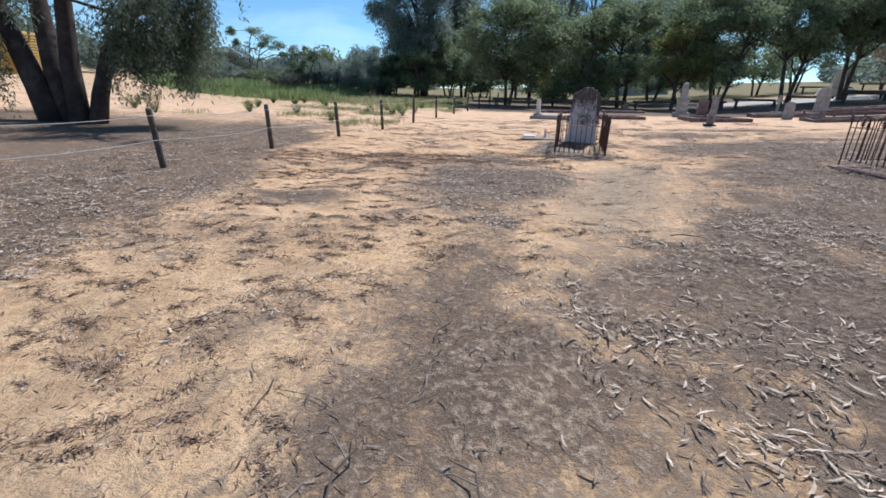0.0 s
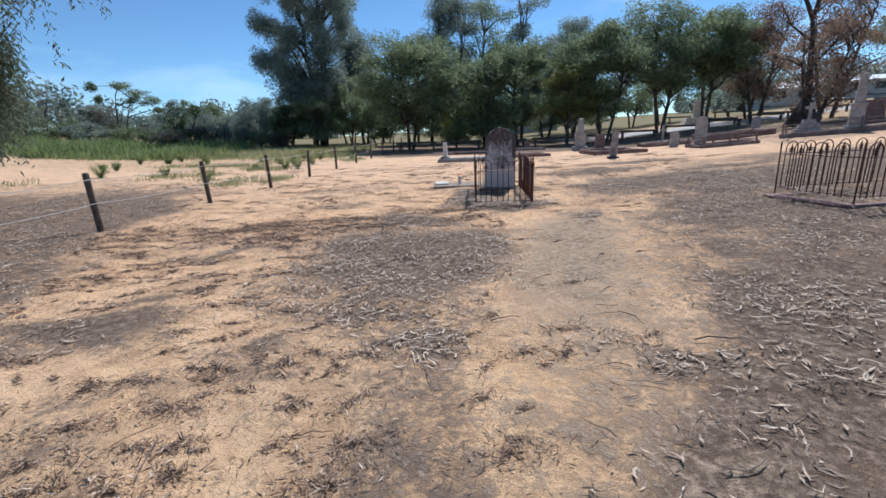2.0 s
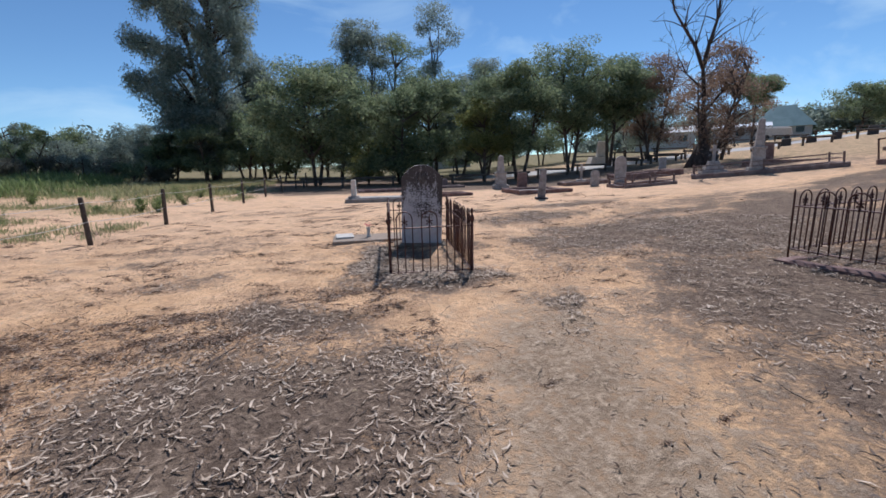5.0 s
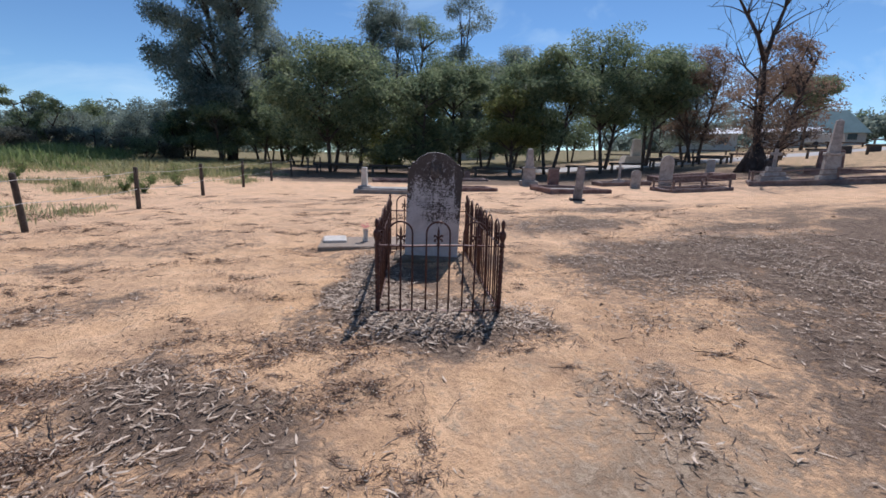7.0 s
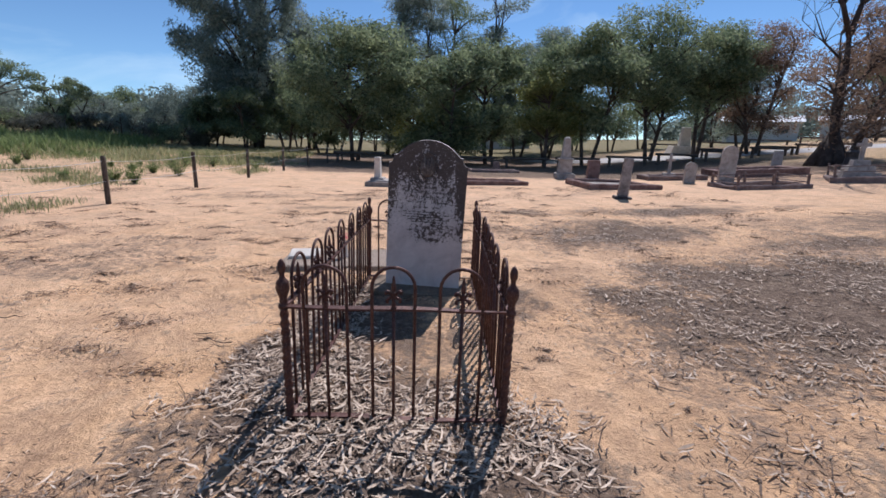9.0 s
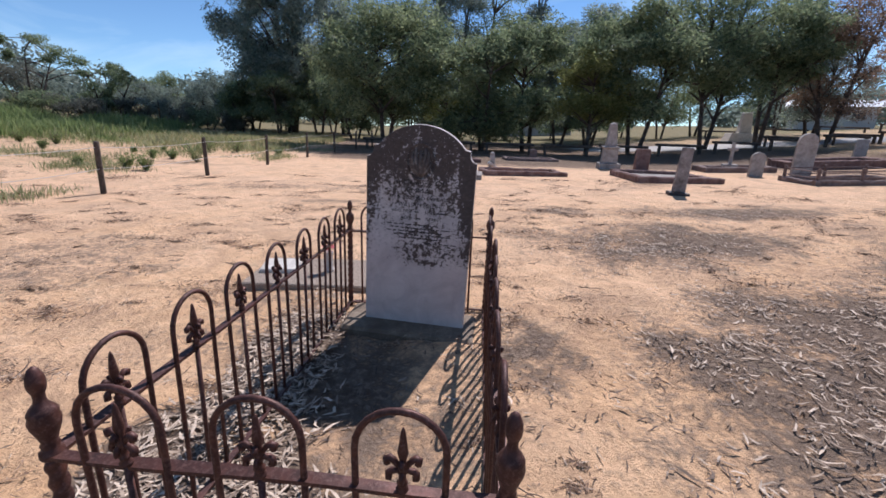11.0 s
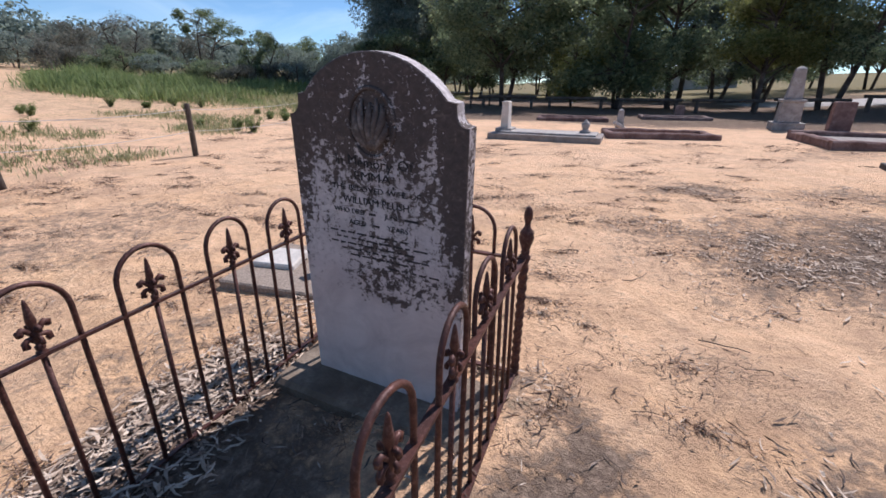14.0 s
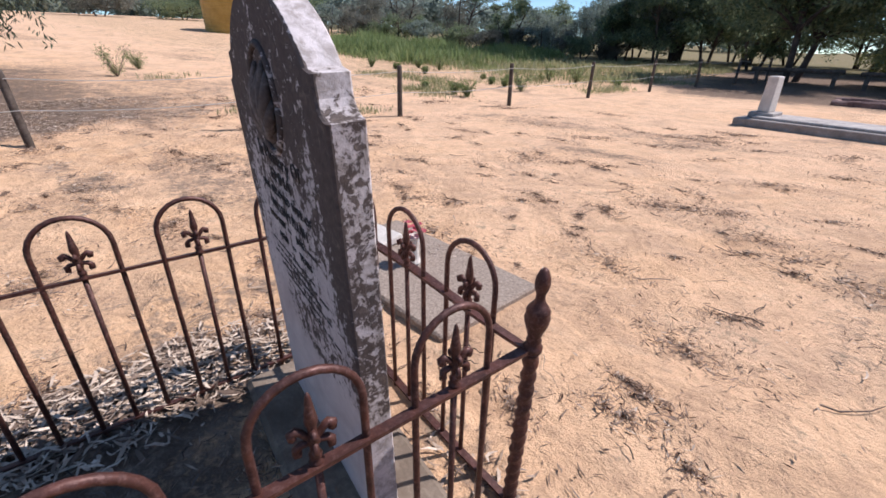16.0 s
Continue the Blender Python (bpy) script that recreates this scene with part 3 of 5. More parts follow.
def grave_fence(m, width, length, label, top=0.90, seed=3, plain=False):
    """Hooped iron railing round a plot: width along x, length along y."""
    rnd = random.Random(seed)
    root = thing("grave_fence", m, label, "fence", "iron grave railings")
    rail = top * 0.735
    stem, knob = stem_shape(top).mesh("post", MAT_IRON, True), knob_shape(top).mesh("knob", MAT_IRON, True)
    hoop = hoop_shape(0.03, top * 0.975, 0.105).mesh("hoop", MAT_IRON, True)
    fin = finial_shape(0.03, rail, top * 0.93).mesh("spear_bar", MAT_IRON, True)
    if plain:
        stem = Geo().lathe([(0.0115, -0.06), (0.0115, top * 0.9), (0.0145, top * 0.93), (0.010, top * 0.97), (0.003, top * 1.0)], 8).mesh("post", MAT_IRON, True)
    for x, y in ((0, 0), (width, 0), (0, length), (width, length)):
        p = part("post", stem, MAT_IRON, root, "plain iron post" if plain else "twisted iron post", pose(x, y, 0, rnd.uniform(-1.2, 1.2), rnd.uniform(-1.2, 1.2), rnd.uniform(0, 90)))
        if not plain:
            part("knob", knob, MAT_IRON, p)
    for x, y, turn, run in ((0, 0, 0, width), (0, length, 0, width), (0, 0, 90, length), (width, 0, 90, length)):
        sm = pose(x, y, 0, 0, 0, turn)
        for z, hgt, wid in ((rail, 0.011, 0.030), (0.055, 0.010, 0.028)):
            g = Geo()
            n = 14
            for i in range(n + 1):
                t = i / n
                wob = 0.006 * math.sin(5.1 * t + turn + z * 9) * math.sin(math.pi * t)
                zz = z + 0.005 * math.sin(7.3 * t + z * 5) * math.sin(math.pi * t)
                tilt = 0.25 * math.sin(4 * t + turn)
                c, s = math.cos(tilt) * wid / 2, math.sin(tilt) * wid / 2
                ring = [(t * run, wob - c, zz - s - hgt / 2), (t * run, wob + c, zz + s - hgt / 2), (t * run, wob + c, zz + s + hgt / 2), (t * run, wob - c, zz - s + hgt / 2)]
                g.v.extend(ring)
                if i:
                    k = len(g.v) - 8
                    g.f.extend((k + j, k + (j + 1) % 4, k + 4 + (j + 1) % 4, k + 4 + j) for j in range(4))
            g.f.append((0, 1, 2, 3))
            g.f.append(tuple(range(len(g.v) - 4, len(g.v))))
            part("top_rail" if z > 0.3 else "bottom_rail", g, MAT_IRON, root, "", sm)
        count = max(1, int((run - 0.15) / 0.32))
        for i in range(count):
            s = run / 2 - 0.018 + (i - (count - 1) / 2) * 0.333
            a, b = rnd.uniform(-1.0, 1.0), rnd.uniform(-1.6, 1.6)
            part("hoop", hoop, MAT_IRON, root, "", sm @ pose(s, 0, 0, a, 0, b))
            part("spear_bar", fin, MAT_IRON, root, "", sm @ pose(s, 0, 0, a, rnd.uniform(-0.8, 0.8), rnd.uniform(-12, 12)))
    return root


GRAVE_TURN = -15.5
grave_fence(pose(3.128, 10.966, -0.005, 0, 0, GRAVE_TURN), 1.11, 2.45, "rusty hooped iron railing round the headstone's plot", 0.90, 3)
grave_fence(pose(7.72, 7.50, 0.25, 0, 0, -4.9), 3.40, 1.30, "rusty hooped iron railing round a bare stone-edged plot", 0.82, 5, True)

# ---- the headstone ----
def headstone_outline():
    half, sh = 0.365, 1.232
    pts = [(half, 0.0), (half, sh)]
    for i in range(1, 6):
        a = math.pi / 2 * i / 5
        pts.append((half - 0.045 * math.sin(a), sh + 0.05 * (1 - math.cos(a))))
    pts += [(0.318, sh + 0.075), (0.292, sh + 0.080)]
    n = 18
    r = (0.285 ** 2 + 0.14 ** 2) / (2 * 0.14)
    cz = sh + 0.082 + 0.14 - r
    a0 = math.asin(0.285 / r)
    for i in range(n + 1):
        a = a0 - 2 * a0 * i / n
        pts.append((r * math.sin(a), cz + r * math.cos(a)))
    left = [(-x, z) for x, z in pts[:9]][::-1]
    return pts + left


def slab_shape(outline, depth, chamfer):
    """The outline, cut back at its front and back edges."""
    rings = []
    cx = 0.0
    cz = sum(z for _, z in outline) / len(outline)
    for y, k in ((0, chamfer), (chamfer, 0), (depth - chamfer, 0), (depth, chamfer)):
        ring = []
        for x, z in outline:
            d = Vector((x - cx, z - cz))
            d = d.normalized() * k if z > 0.001 else Vector((math.copysign(k, x), 0))
            ring.append((x - d.x, y, z - d.y))
        rings.append(ring)
    n = len(outline)
    g = Geo()
    g.v = [p for r in rings for p in r]
    g.f = [tuple(range(n))[::-1], tuple(range(3 * n, 4 * n))]
    for i in range(3):
        for j in range(n):
            g.f.append((i * n + j, i * n + (j + 1) % n, (i + 1) * n + (j + 1) % n, (i + 1) * n + j))
    return g


HEAD_M = pose(4.247, 12.817, 0.03, 0, 0, -18.0) @ pose(0, 0, 0, 2.7, 2.0, 0)
head = thing("headstone", HEAD_M, "tall arched marble headstone, lichen-blackened, on a low plinth", "headstone")
stone = part("stone", slab_shape(headstone_outline(), 0.075, 0.005), MAT_HEAD, head)
part("plinth", Geo().box((0.96, 0.42, 0.235), pose(-0.03, 0.03, -0.19), 0.02), worn("dirty_plinth", (0.12, 0.09, 0.065), (0.20, 0.155, 0.115), (0.30, 0.24, 0.18), 6, 60, 0.95, 0.5, 0.005), head, "low weathered stone plinth")


ring = [(0.094 * math.cos(a), -0.001, 1.222 + 0.118 * math.sin(a)) for a in (2 * math.pi * i / 36 for i in range(37))]
part("carved_ring", Geo().tube(ring, 0.009, 6), MAT_HEAD, stone, "carved oval ring", None, True)
MAT_CARVED = worn("worn_carved_marble", (0.075, 0.058, 0.05), (0.15, 0.12, 0.105), (0.36, 0.31, 0.285), 22, 120, 0.85, 0.4, 0.003)
for side, reach, bow, wide in ((-1, 0.155, 0.075, 0.013), (1, 0.16, 0.07, 0.013), (-1, 0.175, 0.045, 0.012), (1, 0.18, 0.04, 0.012), (-1, 0.11, 0.085, 0.011), (1, 0.105, 0.085, 0.011), (0, 0.165, 0.0, 0.014)):
    pts, rad = [], []
    for i in range(9):
        t = i / 8
        pts.append((side * bow * math.sin(math.pi * min(1.0, 0.15 + 0.62 * t)) * (0.25 + 0.75 * t), -0.003 - 0.012 * math.sin(math.pi * t), 1.128 + reach * t))
        rad.append(0.003 + wide * math.sin(math.pi * min(1, t * 0.93 + 0.05)))
    part("carved_leaf", Geo().tube(pts, rad, 7), MAT_CARVED, stone, "", None, True)
part("carved_bud", Geo().lathe([(0.004, 0), (0.028, 0.008), (0.040, 0.026), (0.034, 0.046), (0.014, 0.058)], 12, pose(0.012, 0.012, 1.128)), MAT_CARVED, stone, "worn carved bud", None, True)


def text_mesh(body, size):
    cu = bpy.data.curves.new("inscription", "FONT")
    cu.body, cu.size, cu.extrude = body, size, 0.0012
    cu.align_x, cu.align_y = "CENTER", "CENTER"
    cu.resolution_u = 3
    ob = bpy.data.objects.new("inscription", cu)
    scene.collection.objects.link(ob)
    dg = bpy.context.evaluated_depsgraph_get()
    me = bpy.data.meshes.new_from_object(ob.evaluated_get(dg))
    bpy.data.objects.remove(ob)
    me.materials.clear()
    me.materials.append(MAT_LETTER)
    return me


def word_line(body, size, z, wide, x0=0.0):
    """One line of cut lettering, letter by letter, fitted to a width."""
    places, x = [], 0.0
    for ch in body:
        if ch == " ":
            x += 0.35 * size
            continue
        me = text_mesh(ch, size)
        co = np.array([v.co[:] for v in me.vertices])
        left, w = co[:, 0].min(), co[:, 0].max() - co[:, 0].min()
        drop = {",": -0.32, "m": -0.11, "n": -0.11, "e": -0.11, "o": -0.11, "r": -0.11, "y": -0.2}.get(ch, 0.0) * size
        places.append((me, x - left, drop))
        x += w + 0.10 * size
    total = x - 0.10 * size
    k = wide / total if wide else 1.0
    for me, at, drop in places:
        part("letter", me, MAT_LETTER, stone, "", pose(x0 + (at - total / 2) * k, -0.0012, z + drop, 90) @ Matrix.Diagonal((k, 1, 1, 1)))


for body, size, z, wide, x0 in (("In Memory Of", 0.052, 1.085, 0.33, 0), ("EMMA,", 0.046, 1.028, 0.17, 0), ("THE BELOVED WIFE OF", 0.030, 0.978, 0.385, 0), ("WILLIAM PLUSH", 0.040, 0.930, 0.29, 0),
                                ("WHO DIED", 0.028, 0.884, 0, -0.12), ("AGED", 0.030, 0.838, 0, -0.085), ("JUNE", 0.028, 0.884, 0, 0.07), ("YEARS", 0.030, 0.838, 0, 0.095)):
    word_line(body, size, z, wide, x0)
# worn writing: date, age and verse
verse_rnd = random.Random(12)
for x, z, w in ((-0.015, 0.884, 0.03), (0.155, 0.884, 0.06), (0.0, 0.838, 0.03)):
    part("worn_writing", Geo().box((w, 0.002, 0.009)), MAT_LETTER, stone, "", pose(x, 0.0, z - 0.005))
for z, x0, x1 in ((0.792, -0.22, 0.14), (0.768, -0.19, 0.20), (0.744, -0.22, 0.17), (0.720, -0.17, 0.22), (0.696, -0.13, 0.12), (0.668, 0.05, 0.25)):
    x = x0
    while x < x1:
        w = verse_rnd.uniform(0.018, 0.06)
        part("worn_writing", Geo().box((w, 0.002, 0.007)), MAT_LETTER, stone, "", pose(x + w / 2, 0.0, z - 0.004 + verse_rnd.uniform(-0.001, 0.001)))
        x += w + verse_rnd.uniform(0.008, 0.016)

# ---- low slab beside the railing ----
slab_m = on_ground(3.56, 14.08, -10.5, 0.05)
solid("ledger_slab", Geo().box((1.42, 0.80, 0.17), None, 0.012), MAT_PEBBLE, slab_m @ pose(0, 0, -0.075), "low pebble-faced concrete grave slab", "grave slab")
solid("memorial_tablet", Geo().box((0.36, 0.26, 0.055), None, 0.01, 0.96), MAT_WHITE, slab_m @ pose(-0.48, 0.02, 0.097, 9, 0, 4), "sloping white marble tablet on a slab", "tablet")
vase = thing("flower_vase", slab_m @ pose(0.0, 0.0, 0.094), "small stone vase holding faded pink flowers", "vase")
part("pot", Geo().lathe([(0.045, 0), (0.05, 0.02), (0.037, 0.05), (0.034, 0.12), (0.043, 0.19), (0.047, 0.2), (0.03, 0.19)], 12), MAT_WHITE, vase)
pet = Geo()
rnd = random.Random(8)
for k in range(12):
    a, e = rnd.uniform(0, 6.28), rnd.uniform(0.02, 0.07)
    c = Vector((e * math.cos(a), e * math.sin(a), 0.21 + rnd.uniform(0.0, 0.07)))
    for j in range(5):
        b = 6.28 * j / 5 + k
        o = Vector((math.cos(b), math.sin(b), 0.4)) * 0.03
        s = Vector((-math.sin(b), math.cos(b), 0)) * 0.014
        pet.add([c, c + o * 0.6 + s, c + o, c + o * 0.6 - s], [(0, 1, 2, 3)])
part("flowers", pet, leafy("pink_petals", (0.45, 0.07, 0.10), (0.60, 0.13, 0.17), (0.70, 0.25, 0.28)), vase, "faded pink flowers")


# ---- wire fence along the paddock ----
fence = thing("wire_fence", pose(0, 0, 0), "timber-post fence with two pale wires", "fence")
POSTS = ((-5.7, 2.2), (-4.9, 5.1), (-4.12, 7.9), (-3.35, 10.6), (-2.52, 13.45), (-1.63, 16.06), (-0.77, 18.74), (0.07, 21.67), (0.93, 24.59), (1.80, 27.7), (2.68, 30.6), (3.6, 33.3), (4.5, 36.0))
post_rnd = random.Random(4)
post_mesh = Geo().lathe([(0.050, -0.25), (0.049, 0.1), (0.047, 0.5), (0.046, 0.90), (0.041, 0.93), (0.01, 0.935)], 10).mesh("post", MAT_POST, True)
tops = []
for x, y in POSTS:
    lx, ly = post_rnd.uniform(-2.2, 2.2), post_rnd.uniform(-2.5, 2.5)
    part("post", post_mesh, MAT_POST, fence, "", pose(x, y, ht(x, y), lx, ly, post_rnd.uniform(0, 360)))
    tops.append(pose(x, y, ht(x, y), lx, ly, 0))
for z in (0.83, 0.45):
    pts = []
    for i, m in enumerate(tops):
        p = m @ Vector((0.052, 0, z))
        if i:
            q = pts[-1]
            for k in range(1, 6):
                t = k / 6
                pts.append(q.lerp(p, t) - Vector((0, 0, 0.05 * 4 * t * (1 - t))))
        pts.append(p)
    part("wire", Geo().tube(pts, 0.006, 4), MAT_WIRE, fence, "pale galvanised wire")


# ---- other graves ----
def rough_bar(length, w, h, seed):
    """A worn kerb stone lying along x, its edges rounded, chipped and a little out of line."""
    rnd = random.Random(seed)
    g = Geo()
    n = max(3, int(length / 0.22))
    sway = rnd.uniform(-0.02, 0.02)
    for i in range(n + 1):
        t = i / n
        x = (t - 0.5) * length
        dy = sway * math.sin(math.pi * t) + rnd.uniform(-0.008, 0.008)
        top = h + rnd.uniform(-0.016, 0.010) - 0.015 * math.sin(3.1 * t + seed)
        a = w / 2 * rnd.uniform(0.94, 1.04)
        c = rnd.uniform(0.02, 0.04)
        g.v.extend(((x, dy - a, 0), (x, dy - a, top - c), (x, dy - a + c, top), (x, dy + a - c, top), (x, dy + a, top - c), (x, dy + a, 0)))
        if i:
            k = len(g.v) - 12
            g.f.extend((k + m, k + 6 + m, k + 6 + (m + 1) % 6, k + (m + 1) % 6) for m in range(6))
    g.f.append((5, 4, 3, 2, 1, 0))
    g.f.append(tuple(range(len(g.v) - 6, len(g.v))))
    return g


# stone edging under the second railing
edge2 = thing("plot_edging", pose(7.72, 7.50, 0.0, 0, 0, -4.9), "rough dark stone edging under an iron railing", "kerb")
for name, x, y, sx, sy in (("front_kerb", 1.7, 0.0, 3.64, 0.2), ("back_kerb", 1.7, 1.30, 3.64, 0.2), ("side_kerb", -0.02, 0.65, 0.2, 1.09), ("side_kerb", 3.42, 0.65, 0.2, 1.09)):
    part(name, rough_bar(max(sx, sy), min(sx, sy), 0.38, int(x * 10 + y * 7)), MAT_BROWN, edge2, "", pose(x, y, -0.20, 0, 0, 0 if sx > sy else 90))


def kerb_set(m, sx, sy, h, w, mat, label):
    """Stone kerbs round a plot, sx by sy, from the corner at m."""
    root = thing("grave_kerb", m, label, "kerb", "grave kerbs")
    seed = int(sx * 100 + sy * 37 + h * 1000)
    part("front_kerb", rough_bar(sx, w, h + 0.12, seed), mat, root, "", pose(sx / 2, w / 2, -0.12))
    part("back_kerb", rough_bar(sx, w, h + 0.12, seed + 1), mat, root, "", pose(sx / 2, sy - w / 2, -0.12))
    for k, x in enumerate((w / 2, sx - w / 2)):
        part("side_kerb", rough_bar(sy - 2 * w, w, h + 0.11, seed + 2 + k), mat, root, "", pose(x, sy / 2, -0.12, 0, 0, 90))
    return root


def arch_stone(w, h, d):
    pts = [(w / 2, 0.0), (w / 2, h * 0.80)]
    for i in range(13):
        a = math.pi * i / 12
        pts.append((w / 2 * math.cos(a) * 0.96, h * 0.82 + h * 0.18 * math.sin(a)))
    pts += [(-w / 2, h * 0.80), (-w / 2, 0.0)]
    return slab_shape(pts, d, 0.012)


def obelisk(m, h, w, mat, label, steps=2):
    root = thing("obelisk_monument", m, label, "obelisk")
    z, k = -0.1, 1.0
    part("base", Geo().box((w * 1.7, w * 1.7, h * 0.12 + 0.1), pose(0, 0, z), 0.015), mat, root)
    z += h * 0.12 + 0.1
    if steps > 1:
        part("die", Geo().box((w * 1.2, w * 1.2, h * 0.32), pose(0, 0, z), 0.015, 0.92), mat, root)
        z += h * 0.32
        part("cornice", Geo().box((w * 1.3, w * 1.3, h * 0.05), pose(0, 0, z), 0.02), mat, root)
        z += h * 0.05
    top = h - z
    part("shaft", Geo().box((w * 0.85, w * 0.85, top * 0.93), pose(0, 0, z), 0.012, 0.62), mat, root)
    part("tip", Geo().box((w * 0.85 * 0.62, w * 0.85 * 0.62, top * 0.07), pose(0, 0, z + top * 0.93), 0.0, 0.25), mat, root)
    return root


def cross_stone(w, h, d):
    g = Geo()
    g.box((w * 0.30, d, h), None, 0.012)
    g.box((w, d * 0.94, w * 0.30), pose(0, 0, h * 0.62), 0.012)
    return g


def railing(m, sx, sy, label):
    """Posts with two tubes round a plot."""
    root = thing("plot_railing", m, label, "railing")
    spots = [(0, 0), (sx / 2, 0), (sx, 0), (sx, sy), (sx / 2, sy), (0, sy)]
    for x, y in spots:
        part("post", Geo().box((0.07, 0.07, 0.52), pose(0, 0, -0.06), 0.008), MAT_KERB, root, "", pose(x, y, 0))
    loop = spots + spots[:1]
    for z in (0.20, 0.38):
        for a, b in zip(loop, loop[1:]):
            part("tube", Geo().tube([(*a, z), (*b, z)], 0.016, 6), MAT_KERB, root)
    return root


# pale slab with its white stone
s1 = on_ground(4.58, 22.40, -16.5)
slab = thing("grave_slab", s1, "pale concrete grave slab with raised edges", "grave slab")
part("slab", Geo().box((2.72, 1.15, 0.26), None, 0.012), MAT_CONCRETE, slab, "", pose(1.36, 0.57, -0.12))
part("cover", Geo().box((2.35, 0.85, 0.05), None, 0.012), MAT_PALE, slab, "pale grave cover", pose(1.42, 0.57, 0.135))
white = thing("small_headstone", s1 @ pose(0.32, 0.57, 0.144, 0, 0, 0), "narrow white marble headstone on a slab", "headstone")
part("foot", Geo().box((0.42, 0.50, 0.10), None, 0.01), MAT_PALE, white)
part("tablet", Geo().box((0.20, 0.34, 0.64), pose(0, 0, 0.10), 0.012, 0.86), MAT_WHITE, white)
solid("grave_urn", Geo().lathe([(0.13, 0), (0.13, 0.05), (0.08, 0.07), (0.07, 0.10), (0.10, 0.17), (0.105, 0.22), (0.07, 0.25), (0.03, 0.30), (0.01, 0.32)], 12), MAT_PALE,
      s1 @ pose(2.3, 0.6, 0.184), "small grey stone urn on a slab", "urn", smooth=True)

s2 = on_ground(7.62, 22.75, -5.0)
kerb_set(s2, 2.62, 1.25, 0.16, 0.16, MAT_BROWN, "brown stone kerb round a sandy plot")
obelisk(on_ground(8.36, 24.55, -8), 0.62, 0.26, MAT_PALE, "small grey stone marker by a kerb", 1)
solid("fallen_post", Geo().box((0.09, 0.09, 1.0), None, 0.01), MAT_WHITE, on_ground(8.05, 23.93, 20) @ pose(0, 0, 0.30, 0, 112, 20), "fallen white stone bar leaning on a kerb", "stone bar")
kerb_set(on_ground(10.4, 28.9, -6), 2.4, 1.1, 0.14, 0.16, MAT_KERB, "low weathered kerb round a small plot")
kerb_set(on_ground(6.3, 27.8, -8), 2.5, 1.2, 0.13, 0.16, MAT_BROWN, "low brown kerb under the trees' shade")
solid("small_headstone", arch_stone(0.34, 0.5, 0.1), MAT_KERB, on_ground(12.1, 30.0, -10), "small weathered stone in a kerbed plot", "headstone")

# tall grey obelisk with the brown block and kerb before it
obelisk(on_ground(13.45, 25.6, -20), 1.75, 0.46, MAT_PALE, "grey marble obelisk on a stepped base")
brown = thing("block_headstone", on_ground(13.35, 23.4, -18), "red-brown block headstone on a plinth", "headstone")
part("plinth", Geo().box((0.62, 0.40, 0.24), pose(0, 0, -0.1), 0.012), MAT_BROWN, brown)
part("block", Geo().box((0.46, 0.24, 0.72), pose(0, 0, 0.14), 0.02, 0.94), MAT_BROWN, brown)
k4 = on_ground(11.62, 20.98, -12)
kerb_set(k4, 2.45, 2.3, 0.20, 0.20, MAT_BROWN, "heavy red-brown stone kerb round a plot")
solid("plot_cover", Geo().box((1.95, 1.75, 0.16), None, 0.02), MAT_CONCRETE, k4 @ pose(1.22, 1.2, -0.06), "grey cement cover inside a stone kerb", "grave slab")

stele = thing("leaning_stele", on_ground(11.12, 18.72, -25) @ pose(0, 0, 0, 0, 3, 0), "narrow leaning marble stele with dark streaks", "headstone")
part("foot", Geo().box((0.44, 0.34, 0.12), pose(0, 0, -0.05), 0.012), MAT_DARKSTONE, stele)
part("shaft", Geo().box((0.27, 0.17, 1.02), pose(0, 0, 0.07), 0.02, 0.84), worn("streaked_marble", (0.09, 0.075, 0.07), (0.30, 0.27, 0.26), (0.50, 0.46, 0.44), 4, 40, 0.9, 0.4, 0.004), stele)

c2 = thing("cross_headstone", on_ground(17.6, 24.15, -30), "slim pale marble cross on a base", "headstone")
part("base", Geo().box((0.55, 0.45, 0.35), pose(0, 0, -0.1), 0.015, 0.85), MAT_PALE, c2)
part("cross", cross_stone(0.34, 0.82, 0.14), MAT_PALE, c2, "", pose(0, 0, 0.24))
kerb_set(along_ground(16.2, 23.7, -18, 2.4), 2.4, 1.2, 0.2, 0.2, MAT_KERB, "grey kerb round a shaded plot")
solid("small_headstone", arch_stone(0.4, 0.85, 0.16), MAT_PALE, on_ground(16.7, 22.1, -28) @ pose(0, 0, -0.06), "short grey marble headstone beside the path", "headstone")
solid("arched_headstone", arch_stone(0.5, 1.45, 0.22), MAT_PALE, on_ground(17.3, 21.1, -36) @ pose(0, 0, -0.06), "tall round-topped grey headstone by a railed plot", "headstone")
kr = along_ground(16.1, 19.62, -14, 2.5)
kerb_set(kr, 2.5, 1.5, 0.14, 0.18, MAT_KERB, "grey stone kerb round a railed plot")
railing(kr @ pose(0.1, 0.1, 0.0), 2.3, 1.3, "low tube railing on stone posts")

solid("white_marker", Geo().box((0.42, 0.3, 1.0), pose(0, 0, -0.08), 0.02, 0.85), MAT_PALE, on_ground(24.0, 24.5, -40), "pale square stone marker under a dead tree", "headstone")
kerb_set(along_ground(19.8, 23.4, -20, 3.4), 3.4, 2.0, 0.3, 0.25, MAT_BROWN, "dark shaded stone kerb near the dead tree")

